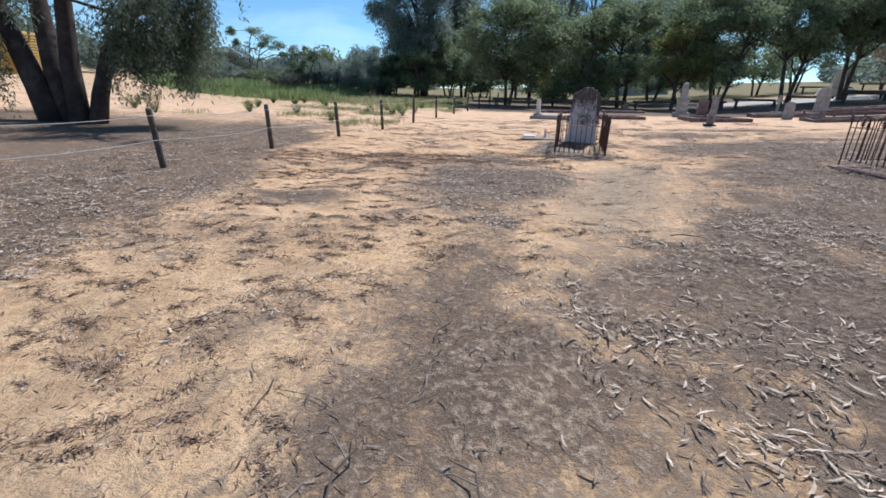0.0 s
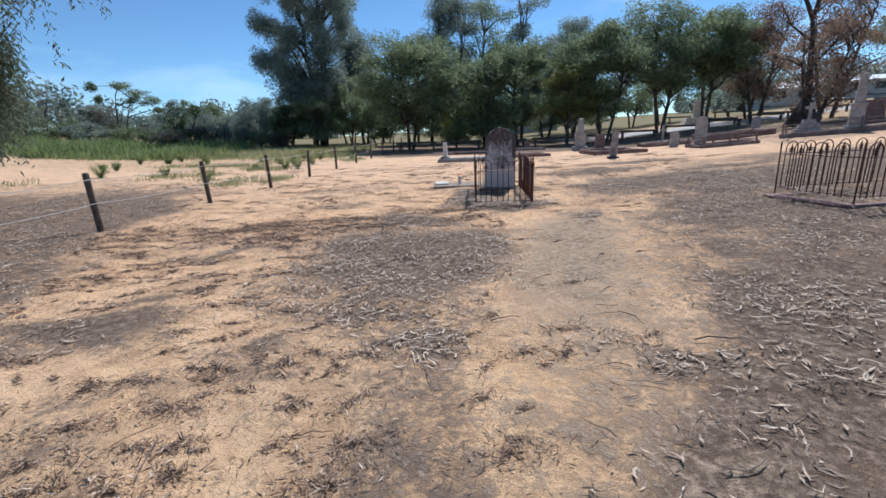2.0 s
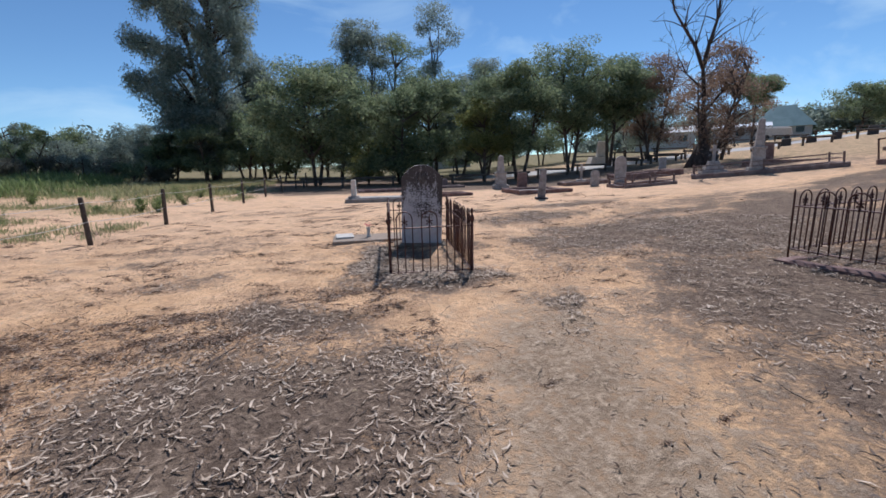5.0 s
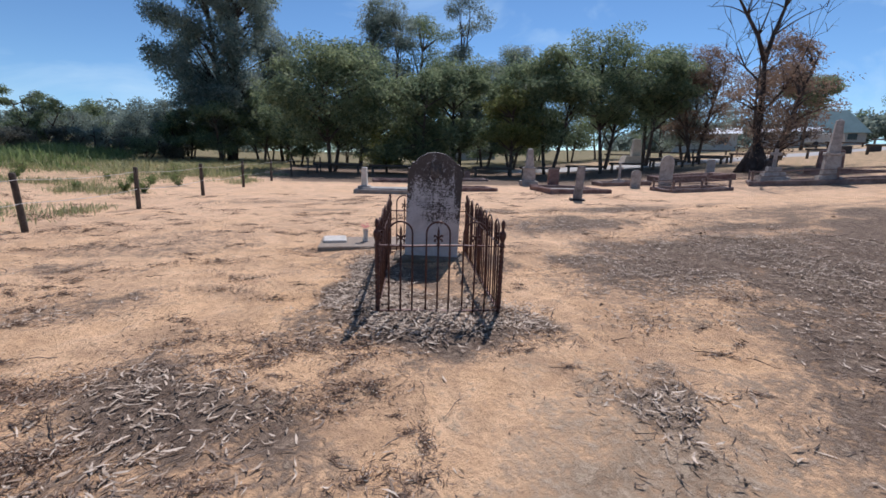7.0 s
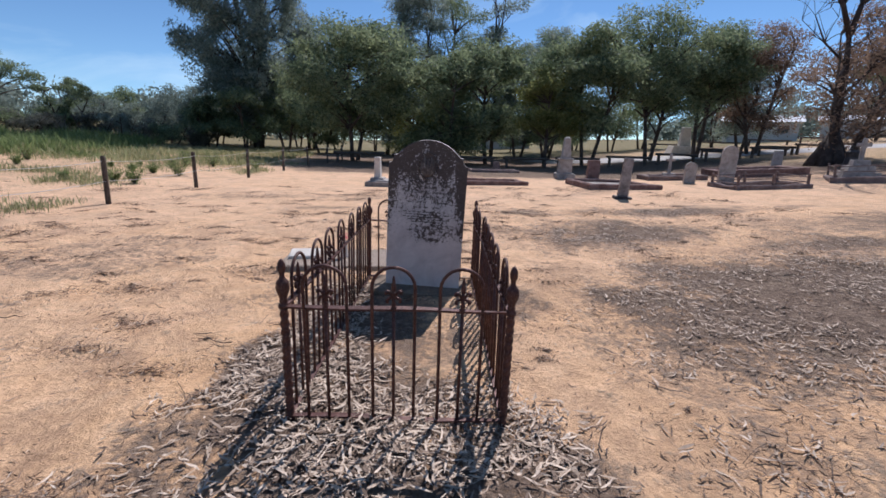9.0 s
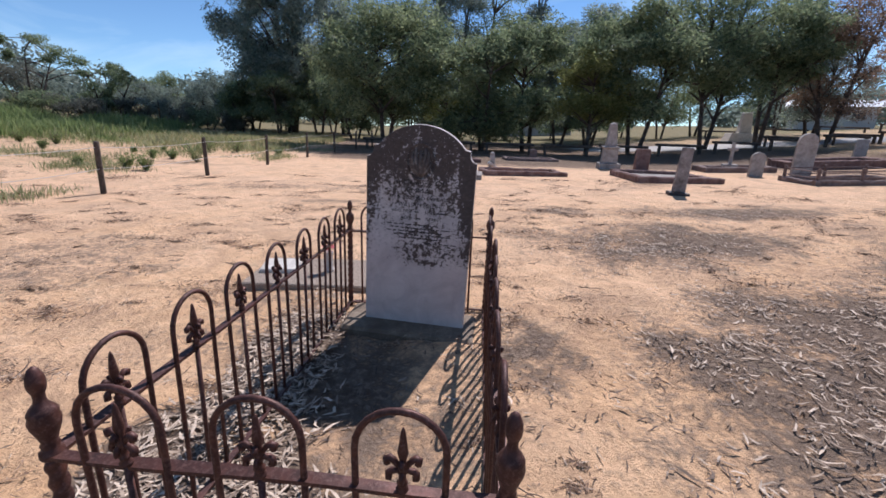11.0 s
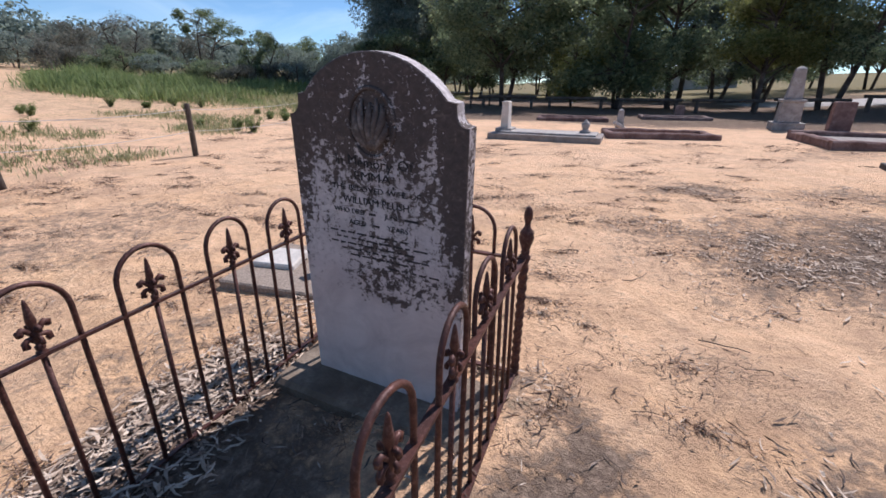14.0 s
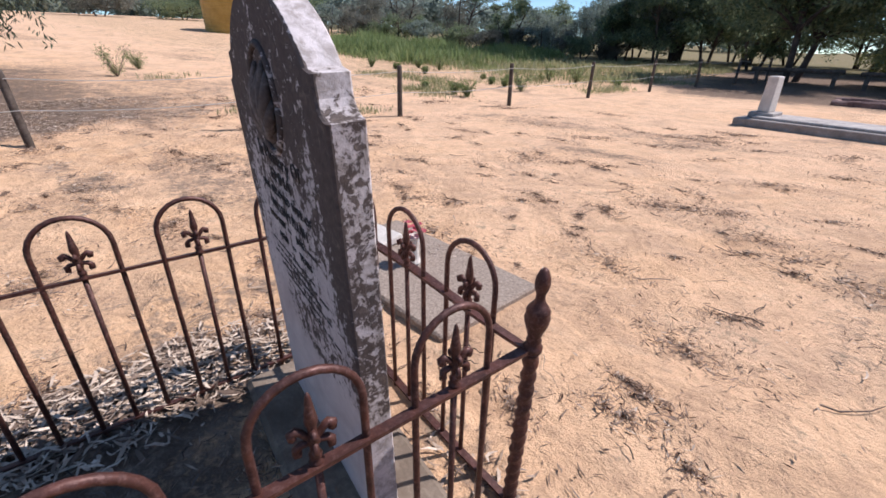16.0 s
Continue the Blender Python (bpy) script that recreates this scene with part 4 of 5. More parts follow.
# stepped cross and tall obelisk in one railed plot
sc = thing("stepped_cross", on_ground(22.75, 20.45, -42), "grey marble cross on three wide steps", "headstone")
z = -0.1
for w, h in ((1.15, 0.30), (0.82, 0.22), (0.52, 0.22)):
    part("base_step", Geo().box((w, w * 0.9, h), pose(0, 0, z), 0.015, 0.93), MAT_PALE, sc)
    z += h
part("cross", cross_stone(0.42, 0.78, 0.14), MAT_PALE, sc, "", pose(0, 0, z))
tall = on_ground(22.35, 18.1, -50)
obelisk(tall, 2.45, 0.42, MAT_PALE, "tall pale obelisk monument on a broad base")
big = along_ground(20.35, 19.75, -52, 5.6)
kerb_set(big, 5.6, 2.4, 0.2, 0.25, MAT_KERB, "long weathered kerb round a family plot")
railing(big @ pose(0.12, 0.12, 0.18), 5.3, 2.1, "low tube railing above a pale kerb")
dark = thing("dark_headstone", on_ground(26.5, 20.4, -46), "dark granite headstone on a long base", "headstone")
part("base", Geo().box((3.2, 1.0, 0.35), pose(0.8, 0, -0.1), 0.02), MAT_BROWN, dark)
part("block", Geo().box((0.95, 0.4, 0.85), pose(0, 0, 0.25), 0.04, 0.92), MAT_BROWN, dark)
solid("round_marker", Geo().lathe([(0.3, -0.1), (0.32, 0.2), (0.25, 0.55), (0.3, 0.75), (0.18, 0.85)], 10), MAT_DARKSTONE, on_ground(25.2, 22.2), "squat dark stone marker by the tree", "headstone")
for x, y, w, h, t in ((43.0, 28.5, 0.7, 0.7, -58), (44.8, 27.6, 0.7, 0.65, -58), (46.8, 26.8, 0.65, 0.75, -58), (49.0, 25.4, 0.7, 0.8, -60), (54.0, 24.0, 1.0, 1.4, -60)):
    solid("dark_headstone", Geo().box((w, 0.3, h), pose(0, 0, -0.1), 0.04, 0.94), MAT_DARKSTONE, on_ground(x, y, t), "dark polished granite headstone on the slope", "headstone", "dark granite headstones")
kerb_set(along_ground(28.5, 15.6, -50, 7.5), 7.5, 2.2, 0.3, 0.25, MAT_KERB, "long low kerb on the rising ground")
red = thing("plot_railing", along_ground(23.9, 14.6, -55, 3.2), "rusty tube railing on a brown kerb", "railing")
part("kerb", Geo().box((3.2, 0.2, 0.3), pose(1.6, 0, -0.1), 0.02), MAT_BROWN, red)
for x in (0.05, 1.05, 2.1, 3.15):
    part("post", Geo().tube([(x, 0, 0.1), (x, 0, 1.0)], 0.03, 6), MAT_IRON, red)
part("tube", Geo().tube([(0.05, 0, 0.98), (3.15, 0, 0.98)], 0.03, 6), MAT_IRON, red)
# white statue-like monument beyond
mon = thing("white_monument", on_ground(34.5, 41.0, -30), "pale monument on a stepped base beyond the road", "monument")
part("base", Geo().box((2.6, 2.6, 0.8), pose(0, 0, -0.2), 0.02, 0.8), MAT_WHITE, mon)
part("pillar", Geo().box((0.9, 0.9, 1.6), pose(0, 0, 0.6), 0.05, 0.7), MAT_WHITE, mon)

# ---- log rails by the road ----
def log_rail(x, y, turn, length):
    root = thing("log_rail", on_ground(x, y, turn), "dark timber barrier rail on two posts", "barrier", "log rails by the road")
    for s in (-0.42, 0.42):
        part("post", Geo().box((0.14, 0.14, 0.62), pose(s * length, 0, -0.1), 0.012), MAT_POST, root)
    part("rail", Geo().tube([(-length / 2, 0, 0.56), (length / 2, 0, 0.56)], 0.075, 8), MAT_POST, root)


for i in range(10):
    log_rail(5.4 + i * 3.3, 34.4 - i * 0.42, -7, 2.9)
for i in range(6):
    log_rail(30.5 + i * 2.7, 33.8 - i * 2.1, -38, 2.2)
for i in range(10):
    log_rail(38.0 + i * 4.2, 46.5 - i * 1.9, -25, 4.1)

# ---- buildings up the slope ----
MAT_ROOF = worn("blue_green_iron_roof", (0.10, 0.19, 0.20), (0.14, 0.25, 0.26), (0.18, 0.30, 0.31), 0.6, 20, 0.5, 0.2, 0.01)
MAT_WALL = worn("pale_sheet_wall", (0.42, 0.42, 0.40), (0.52, 0.52, 0.50), (0.60, 0.60, 0.58), 0.8, 20, 0.7, 0.2, 0.01)
MAT_ZINC = worn("bright_zinc_roof", (0.55, 0.57, 0.60), (0.65, 0.67, 0.70), (0.75, 0.77, 0.80), 0.8, 20, 0.4, 0.2, 0.01)
MAT_PANE = worn("dark_window_glass", (0.02, 0.025, 0.03), (0.03, 0.035, 0.04), (0.05, 0.055, 0.06), 2, 20, 0.1, 0.0, 0.001)


def building(m, w, d, eave, ridge, roofing, label, name="house"):
    root = thing(name, m, label, "building")
    part("wall", Geo().box((w, d, eave + 0.5), pose(0, 0, -0.5)), MAT_WALL, root)
    o = 0.5
    g = Geo()
    a, b = w / 2 + o, d / 2 + o
    r = a * 0.35 if ridge > eave + 1.5 else a
    lo = eave - 0.1
    v = [(-a, -b, lo), (a, -b, lo), (a, b, lo), (-a, b, lo), (-r, 0, ridge), (r, 0, ridge)]
    g.add(v, [(0, 1, 5, 4), (1, 2, 5), (2, 3, 4, 5), (3, 0, 4), (3, 2, 1, 0)])
    part("roof", g, roofing, root)
    for i in range(3):
        x = (i - 1) * w * 0.3
        win = part("window", Geo().box((1.3, 0.12, 1.1)), MAT_WALL, root, "", pose(x, -d / 2 - 0.02, eave * 0.4))
        part("pane", Geo().box((1.1, 0.06, 0.9)), MAT_PANE, win, "dark glass", pose(0, -0.06, 0.1))
    return root


building(on_ground(87, 54, -58), 8.0, 6.5, 2.0, 5.6, MAT_ROOF, "low house with a blue-green hipped iron roof")
building(on_ground(73, 52, -55), 7.0, 4.0, 2.4, 3.0, MAT_ZINC, "pale shed with a bright zinc roof", "shed")
building(on_ground(60, 55, -48), 8.0, 4.0, 2.6, 3.4, MAT_ZINC, "long shed with a bright zinc roof", "shed")
building(on_ground(30, 74, -20), 10.0, 5.0, 2.4, 3.3, MAT_ZINC, "distant shed with a bright roof behind trees", "shed")
van = thing("white_van", on_ground(73, 47, -30), "white van parked beside the house", "van")
part("body", Geo().box((4.6, 1.9, 1.55), pose(0, 0, 0.35), 0.25, 0.88), MAT_WHITE, van)
part("windscreen", Geo().box((0.08, 1.4, 0.55), pose(-2.1, 0, 1.1), 0.02), MAT_PANE, van)
for x in (-1.4, 1.4):
    for y in (-0.88, 0.88):
        part("wheel", Geo().lathe([(0.34, -0.1), (0.36, -0.07), (0.36, 0.07), (0.34, 0.1)], 14, pose(x, y, 0.36, 90)), MAT_DARKSTONE, van)

# yellow water tank on the bank
tank_mat = worn("yellow_poly_tank", (0.36, 0.22, 0.05), (0.46, 0.29, 0.07), (0.55, 0.36, 0.10), 2, 30, 0.6, 0.2, 0.01)
tank = thing("water_tank", on_ground(-28.9, 32.0), "yellow-brown ribbed round water tank on the bank", "water tank")
prof = []
for i in range(33):
    prof.append((2.35 + 0.03 * (i % 2), -0.4 + i * 0.085))
part("wall", Geo().lathe(prof, 40), tank_mat, tank)
part("lid", Geo().lathe([(2.36, 2.31), (2.3, 2.37), (1.2, 2.55), (0.4, 2.62), (0.0, 2.63)], 40), tank_mat, tank)


# ---- trees ----
def leaf_quads(centres, length, width, rs, droop=0.5):
    """Leaves round given points: pointed, hanging by droop."""
    n = len(centres)
    d = rs.normal(size=(n, 3))
    d /= np.linalg.norm(d, axis=1)[:, None]
    d[:, 2] = d[:, 2] * (1 - droop) - droop
    d /= np.linalg.norm(d, axis=1)[:, None] + 1e-9
    s = np.cross(d, rs.normal(size=(n, 3)))
    s /= np.linalg.norm(s, axis=1)[:, None] + 1e-9
    ln = length * rs.uniform(0.6, 1.35, (n, 1))
    wd = width * rs.uniform(0.6, 1.3, (n, 1))
    mid = centres + d * ln * 0.45
    return np.stack([centres, mid + s * wd * 0.5, centres + d * ln, mid - s * wd * 0.5], 1)


def clump_points(c, r, n, rs, puffs=7):
    """Points in a tuft of small uneven puffs, most of them over its upper skin."""
    c, r = np.asarray(c), np.asarray(r)
    d = rs.normal(size=(puffs, 3))
    d[:, 2] = np.abs(d[:, 2]) * 1.1 - 0.45
    d /= np.linalg.norm(d, axis=1)[:, None]
    centre = d * rs.uniform(0.35, 0.85, (puffs, 1))
    centre[0] = 0
    own = rs.uniform(0.30, 0.58, puffs)
    own[0] = 0.62
    which = rs.choice(puffs, n, p=own ** 2 / (own ** 2).sum())
    q = rs.normal(size=(n, 3))
    q /= np.linalg.norm(q, axis=1)[:, None]
    k = rs.uniform(0.1, 1.0, (n, 1)) ** 0.45 * rs.uniform(0.85, 1.2, (n, 1))
    return c + (centre[which] + q * k * own[which][:, None]) * r


def limb(g, a, b, ra, rb, rs, sag=0.12, n=6, sides=6):
    a, b = Vector(a), Vector(b)
    ln = (b - a).length
    off = Vector(rs.normal(size=3)) * sag * ln * 0.5
    pts, rad = [], []
    for i in range(n + 1):
        t = i / n
        p = a.lerp(b, t) + off * math.sin(math.pi * t) + Vector((0, 0, sag * ln * 0.6 * math.sin(math.pi * t)))
        pts.append(p)
        rad.append(ra + (rb - ra) * t)
    g.tube(pts, rad, sides)
    return pts


def tree(x, y, h, r, label, leaf, seed, start=0.3, clumps=26, leaves=7000, size=0.34, trunks=1, bark=None, shape="gum", droop=0.45, lean=(0, 0), flat=0.7, puff=0.29, extra=(), name="tree"):
    """A tapered trunk with limbs, each ending in a puff of leaves."""
    rs = np.random.default_rng(seed)
    root = thing(name, on_ground(x, y), label, "tree")
    g = Geo()
    cen = []
    for i in range(clumps):
        for _ in range(30):
            if shape == "round":
                u = rs.normal(size=3)
                u /= np.linalg.norm(u)
                u *= rs.uniform(0.4, 0.8)
                c = np.array([u[0] * r, u[1] * r, h * (start + 1) / 2 + u[2] * h * (1 - start) / 2])
            elif shape == "tower":
                t = rs.uniform(0, 1)
                wide = r * (0.62 + 0.38 * math.sin(math.pi * min(1, 0.25 + 0.6 * t)))
                a = rs.uniform(0, 2 * math.pi)
                q = wide * math.sqrt(rs.uniform(0.05, 0.8))
                c = np.array([q * math.cos(a), q * math.sin(a), h * (start + (0.89 - start) * t)])
            else:
                t = rs.uniform(0, 1)
                wide = r * (0.45 + 0.55 * math.sin(math.pi * min(1, 0.18 + 0.8 * t))) * (1.0 if t < 0.75 else 1.25 - t * 0.35)
                a = rs.uniform(0, 2 * math.pi)
                q = wide * rs.uniform(0.15, 0.85)
                c = np.array([q * math.cos(a), q * math.sin(a), h * (start + (0.89 - start) * t)])
            c[0] += lean[0] * c[2]
            c[1] += lean[1] * c[2]
            if all(np.linalg.norm((c - o) / (1, 1, 0.8)) > r * puff * 0.42 for o in cen):
                break
        cen.append(c)
    cen += [np.array(e[:3]) for e in extra]
    bases = []
    for k in range(trunks):
        a = 2 * math.pi * k / max(1, trunks) + seed
        spread = 0.0 if trunks == 1 else 0.35
        foot = Vector((spread * math.cos(a) * 0.6, spread * math.sin(a) * 0.6, -0.3))
        top = Vector((spread * 4 * math.cos(a) + lean[0] * h * 0.75, spread * 4 * math.sin(a) + lean[1] * h * 0.75, h * 0.78))
        ra = 0.013 * h + 0.06
        pts = limb(g, foot, top, ra * (1.0 if trunks == 1 else 0.75), ra * 0.22, rs, 0.05, 9, 8)
        bases.append(pts)
    corners = []
    leaves, size, puff = int(leaves * 1.5), size * 0.85, puff * 1.2
    per = leaves // max(1, len(cen))
    for i, c in enumerate(cen):
        pts = min(bases, key=lambda b: min((Vector(c) - p).length for p in b))
        low = [p for p in pts if p.z < c[2] - 0.08 * h and p.z > 0.12 * h] or pts[2:4]
        s = min(low, key=lambda p: (Vector(c) - p).length)
        limb(g, s, c, 0.012 * h * 0.45 + 0.02, 0.015, rs, 0.12, 5, 5)
        k = rs.uniform(0.75, 1.25)
        rad = np.array([r * puff * k, r * puff * k, r * puff * k * flat])
        if i >= clumps:
            rad = np.array(extra[i - clumps][3:6])
        pp = clump_points(c, rad, int(per * k), rs)
        corners.append(leaf_quads(pp, size, size * 0.36, rs, droop))
    part("trunk", g, bark or MAT_BARK, root, "", None, True)
    if leaves:
        part("crown", quads("crown", np.concatenate(corners), leaf), leaf, root)
    return root


# the line of gums behind the graves
tree(-2.0, 50.9, 20.5, 6.4, "very tall grey-green gum tree with hanging foliage", MAT_LEAF_GUM, 1, 0.22, 120, 70000, 0.29, 3, droop=0.7, puff=0.188, flat=1.25, shape="tower")
tree(-1.8, 48.6, 8.0, 3.6, "dark leafy understorey tree beside tall gums", MAT_LEAF_GUM, 2, 0.04, 36, 15112, 0.27, 2, shape="round", droop=0.6)
tree(2.4, 54.0, 12.2, 4.7, "grey-green gum tree with open crown", MAT_LEAF_GUM, 3, 0.07, 43, 16275, 0.29, 2, droop=0.65)
tree(5.3, 36.7, 9.0, 4.5, "dense round-topped dark green tree", MAT_LEAF_DARK, 4, 0.07, 67, 27900, 0.26, 2, shape="round", droop=0.35, flat=0.6)
tree(9.0, 48.4, 11.4, 3.8, "slender grey-green gum tree among others", MAT_LEAF_GUM, 5, 0.12, 43, 15112, 0.29)
tree(12.2, 51.5, 16.6, 4.2, "tall gum tree with loose clumped crown", MAT_LEAF_GUM, 6, 0.17, 46, 22000, 0.27, 2, puff=0.33)
tree(16.4, 52.6, 16.8, 4.2, "tall gum tree with dense upper crown", MAT_LEAF_DARK, 7, 0.15, 50, 24000, 0.27, puff=0.33)
tree(20.3, 51.6, 13.4, 4.0, "tall slim gum with a separate top tuft", MAT_LEAF_GUM, 8, 0.2, 30, 18000, 0.27, droop=0.55,
     extra=((-0.9, 0, 17.0, 1.9, 1.9, 1.7), (0.3, 0.2, 17.6, 1.7, 1.7, 1.3), (-0.2, 0.3, 16.0, 1.6, 1.6, 1.2), (1.2, 0, 15.6, 2.0, 1.9, 1.4), (2.3, 0.2, 14.6, 1.5, 1.5, 1.0), (-1.2, 0, 15.2, 1.2, 1.2, 1.0), (0.6, 0, 14.0, 1.4, 1.4, 1.0)))
tree(21.2, 47.1, 10.4, 4.2, "grey-green gum tree with open limbs", MAT_LEAF_GUM, 9, 0.15, 43, 17437, 0.29, 2)
tree(28.4, 54.5, 14.4, 4.9, "tall gum tree with clumped foliage", MAT_LEAF_GUM, 10, 0.18, 43, 17437, 0.29)
tree(11.2, 36.2, 7.1, 3.8, "dark gum tree with low leaning limbs", MAT_LEAF_DARK, 11, 0.15, 43, 16275, 0.26, 2)
tree(14.3, 37.3, 8.4, 3.6, "gum tree with bare lower trunk", MAT_LEAF_DARK, 12, 0.25, 36, 15112, 0.26)
tree(17.2, 34.4, 6.3, 2.6, "small yellow-green wattle tree", MAT_LEAF_YELLOW, 13, 0.15, 33, 13950, 0.19, 1, shape="round", droop=0.4)
tree(9.0, 37.0, 3.5, 2.2, "low yellow-green bushy wattle", MAT_LEAF_YELLOW, 14, 0.00, 26, 9300, 0.16, 2, shape="round", name="bush")
tree(20.3, 34.4, 9.2, 4.1, "broad dark green tree with dense crown", MAT_LEAF_DARK, 15, 0.13, 63, 23250, 0.26, 2, shape="round", flat=0.6)
tree(26.2, 35.6, 10.7, 4.6, "broad dark green tree with layered crown", MAT_LEAF_DARK, 16, 0.15, 60, 23250, 0.26, 2, shape="round", flat=0.6)
tree(30.6, 35.8, 11.1, 3.8, "dark green tree with high domed crown", MAT_LEAF_DARK, 17, 0.18, 56, 23250, 0.26, 2, shape="round", flat=0.6)
tree(34.6, 34.6, 9.6, 3.4, "sparse brownish tree with thin crown", MAT_LEAF_BROWN, 18, 0.18, 40, 9765, 0.23, 2)
tree(22.0, 43.0, 9.0, 3.6, "dark gum tree over the log rails", MAT_LEAF_DARK, 19, 0.17, 40, 15112, 0.26, 2)
tree(36.8, 37.5, 8.5, 3.9, "grey-green tree beside the road", MAT_LEAF_GUM, 20, 0.12, 36, 11625, 0.24, 2)
tree(31.2, 26.2, 8.3, 3.0, "dying tree with red-brown leaves", MAT_LEAF_BROWN, 21, 0.09, 40, 8370, 0.20, 2)
tree(27.6, 24.3, 6.4, 3.4, "sparse brown-leaved tree round a dead trunk", MAT_LEAF_BROWN, 22, 0.06, 30, 4417, 0.19, 3)
tree(55.6, 39.2, 8.8, 3.1, "round green tree below a house", MAT_LEAF_DARK, 23, 0.45, 34, 9750, 0.29, 1, shape="round")
for bx, by, bh, br, bs in ((97.0, 62.0, 8.0, 4.5, 81), (104.0, 59.0, 7.0, 4.5, 82), (110.0, 55.0, 6.5, 5.0, 83), (113.0, 50.0, 6.0, 5.0, 84)):
    tree(bx, by, bh, br, "dark green tree behind the house", MAT_LEAF_DARK, bs, 0.05, 26, 5000, 0.42, 1, shape="round")
tree(76.0, 38.0, 7.0, 4.0, "broad dark tree on the slope", MAT_LEAF_DARK, 26, 0.08, 30, 6975, 0.36, 1, shape="round")
tree(92.0, 40.0, 7.5, 4.5, "broad tree on the far slope", MAT_LEAF_DARK, 28, 0.05, 30, 6975, 0.40, 1, shape="round")
tree(-13.9, 46.1, 4.2, 1.9, "small dark leaning tree on the bank", MAT_LEAF_DARK, 29, 0.12, 20, 4960, 0.20, 2, lean=(0.12, 0))
tree(-15.3, 57.4, 4.6, 3.2, "low green scrub tree behind weeds", MAT_LEAF_DARK, 30, 0.05, 27, 6975, 0.26, 2, shape="round")
tree(-9.7, 58.9, 6.0, 3.2, "green scrub tree behind weeds", MAT_LEAF_GUM, 31, 0.05, 30, 7750, 0.26, 2, shape="round")
tree(-6.2, 56.0, 5.0, 2.6, "low grey-green bush beside tall gums", MAT_LEAF_GREY, 32, 0.00, 25, 6200, 0.23, 2, shape="round", name="bush")
tree(-19.6, 47.9, 5.2, 2.3, "dark forked tree on the bank", MAT_LEAF_DARK, 33, 0.35, 0, 5200, 0.17, 2, lean=(0.22, 0),
     extra=((1.0, 0, 5.0, 0.9, 0.9, 0.65), (2.0, 0.1, 4.4, 1.1, 1.0, 0.6), (2.9, 0.3, 3.6, 1.0, 1.0, 0.5), (1.5, -0.3, 3.7, 0.8, 0.8, 0.5), (3.5, 0, 2.9, 0.6, 0.6, 0.4), (-1.5, 0, 4.9, 0.5, 0.5, 0.6), (-1.3, 0.2, 3.8, 0.45, 0.45, 0.5)))
tree(-25.2, 46.0, 4.4, 2.9, "bare grey scrub tree on the bank", MAT_LEAF_GREY, 34, 0.12, 32, 4960, 0.14, 3, MAT_DEADWOOD, puff=0.3)
tree(-21.5, 50.0, 3.6, 2.6, "low grey scrub behind weeds", MAT_LEAF_GREY, 35, 0.05, 25, 4650, 0.17, 2, shape="round", name="bush")
tree(-17.8, 55.6, 5.0, 2.0, "thin grey-green tree behind the weeds", MAT_LEAF_GUM, 36, 0.20, 20, 4030, 0.22, 2)
tree(-11.1, 62.0, 4.4, 3.4, "low green scrub far behind weeds", MAT_LEAF_GUM, 37, 0.00, 25, 6200, 0.26, 2, shape="round", name="bush")
tree(-30.5, 46.5, 3.8, 3.0, "grey-green bush on the bank", MAT_LEAF_GREY, 38, 0.00, 22, 5580, 0.22, 2, shape="round", name="bush")
tree(-38.7, 44.1, 3.4, 3.6, "rounded green bush behind the tank", MAT_LEAF_DARK, 39, 0.00, 25, 6510, 0.26, 2, shape="round", name="bush")
tree(-35.0, 40.0, 3.6, 3.0, "rounded green bush beside the tank", MAT_LEAF_DARK, 40, 0.00, 25, 6510, 0.24, 2, shape="round", name="bush")
for bx, by, bh, br, bs in ((-22.0, 51.5, 2.6, 2.4, 91), (-17.0, 50.5, 2.5, 2.4, 92), (-13.4, 51.0, 3.4, 2.6, 93), (-10.4, 52.0, 3.7, 2.5, 94), (-7.0, 51.0, 3.0, 2.3, 95), (-15.4, 48.0, 2.2, 2.0, 96), (-30.0, 41.5, 2.8, 2.4, 97)):
    tree(bx, by, bh, br, "dense grey-green scrub bush behind the weeds", MAT_LEAF_GUM, bs, 0.0, 26, 5600, 0.2, 2, shape="round", name="bush")
scrub_rnd = random.Random(17)
for k in range(15):
    bx = -27.0 + 1.5 * k
    by = 46.0 + 0.22 * bx * (1 if bx < -8 else 0.6) + scrub_rnd.uniform(0.6, 2.4)
    tree(bx, by, scrub_rnd.uniform(1.3, 2.3), scrub_rnd.uniform(1.3, 1.9), "low grey-green scrub bush at the edge of the weeds", scrub_rnd.choice((MAT_LEAF_GUM, MAT_LEAF_GREY, MAT_LEAF_DARK)), 700 + k, 0.0, 18, 3200, 0.16, 3, shape="round", name="bush")
for bx, by, bh, br, bs in ((-5.0, 47.6, 4.6, 2.3, 101), (-2.4, 46.4, 5.6, 2.6, 102), (0.6, 46.8, 6.4, 2.7, 103), (3.4, 45.5, 5.0, 2.4, 104)):
    tree(bx, by, bh, br, "dark leafy sapling under the tall gums", MAT_LEAF_DARK, bs, 0.0, 30, 8000, 0.24, 2, shape="round", droop=0.6, name="bush")
tree(-48.0, 37.0, 3.0, 4.0, "low dark bush on the skyline", MAT_LEAF_DARK, 41, 0.00, 25, 6200, 0.26, 2, shape="round", name="bush")
tree(-50.0, 30.0, 3.2, 4.0, "low grey bush on the skyline", MAT_LEAF_GREY, 42, 0.00, 25, 6200, 0.26, 2, shape="round", name="bush")


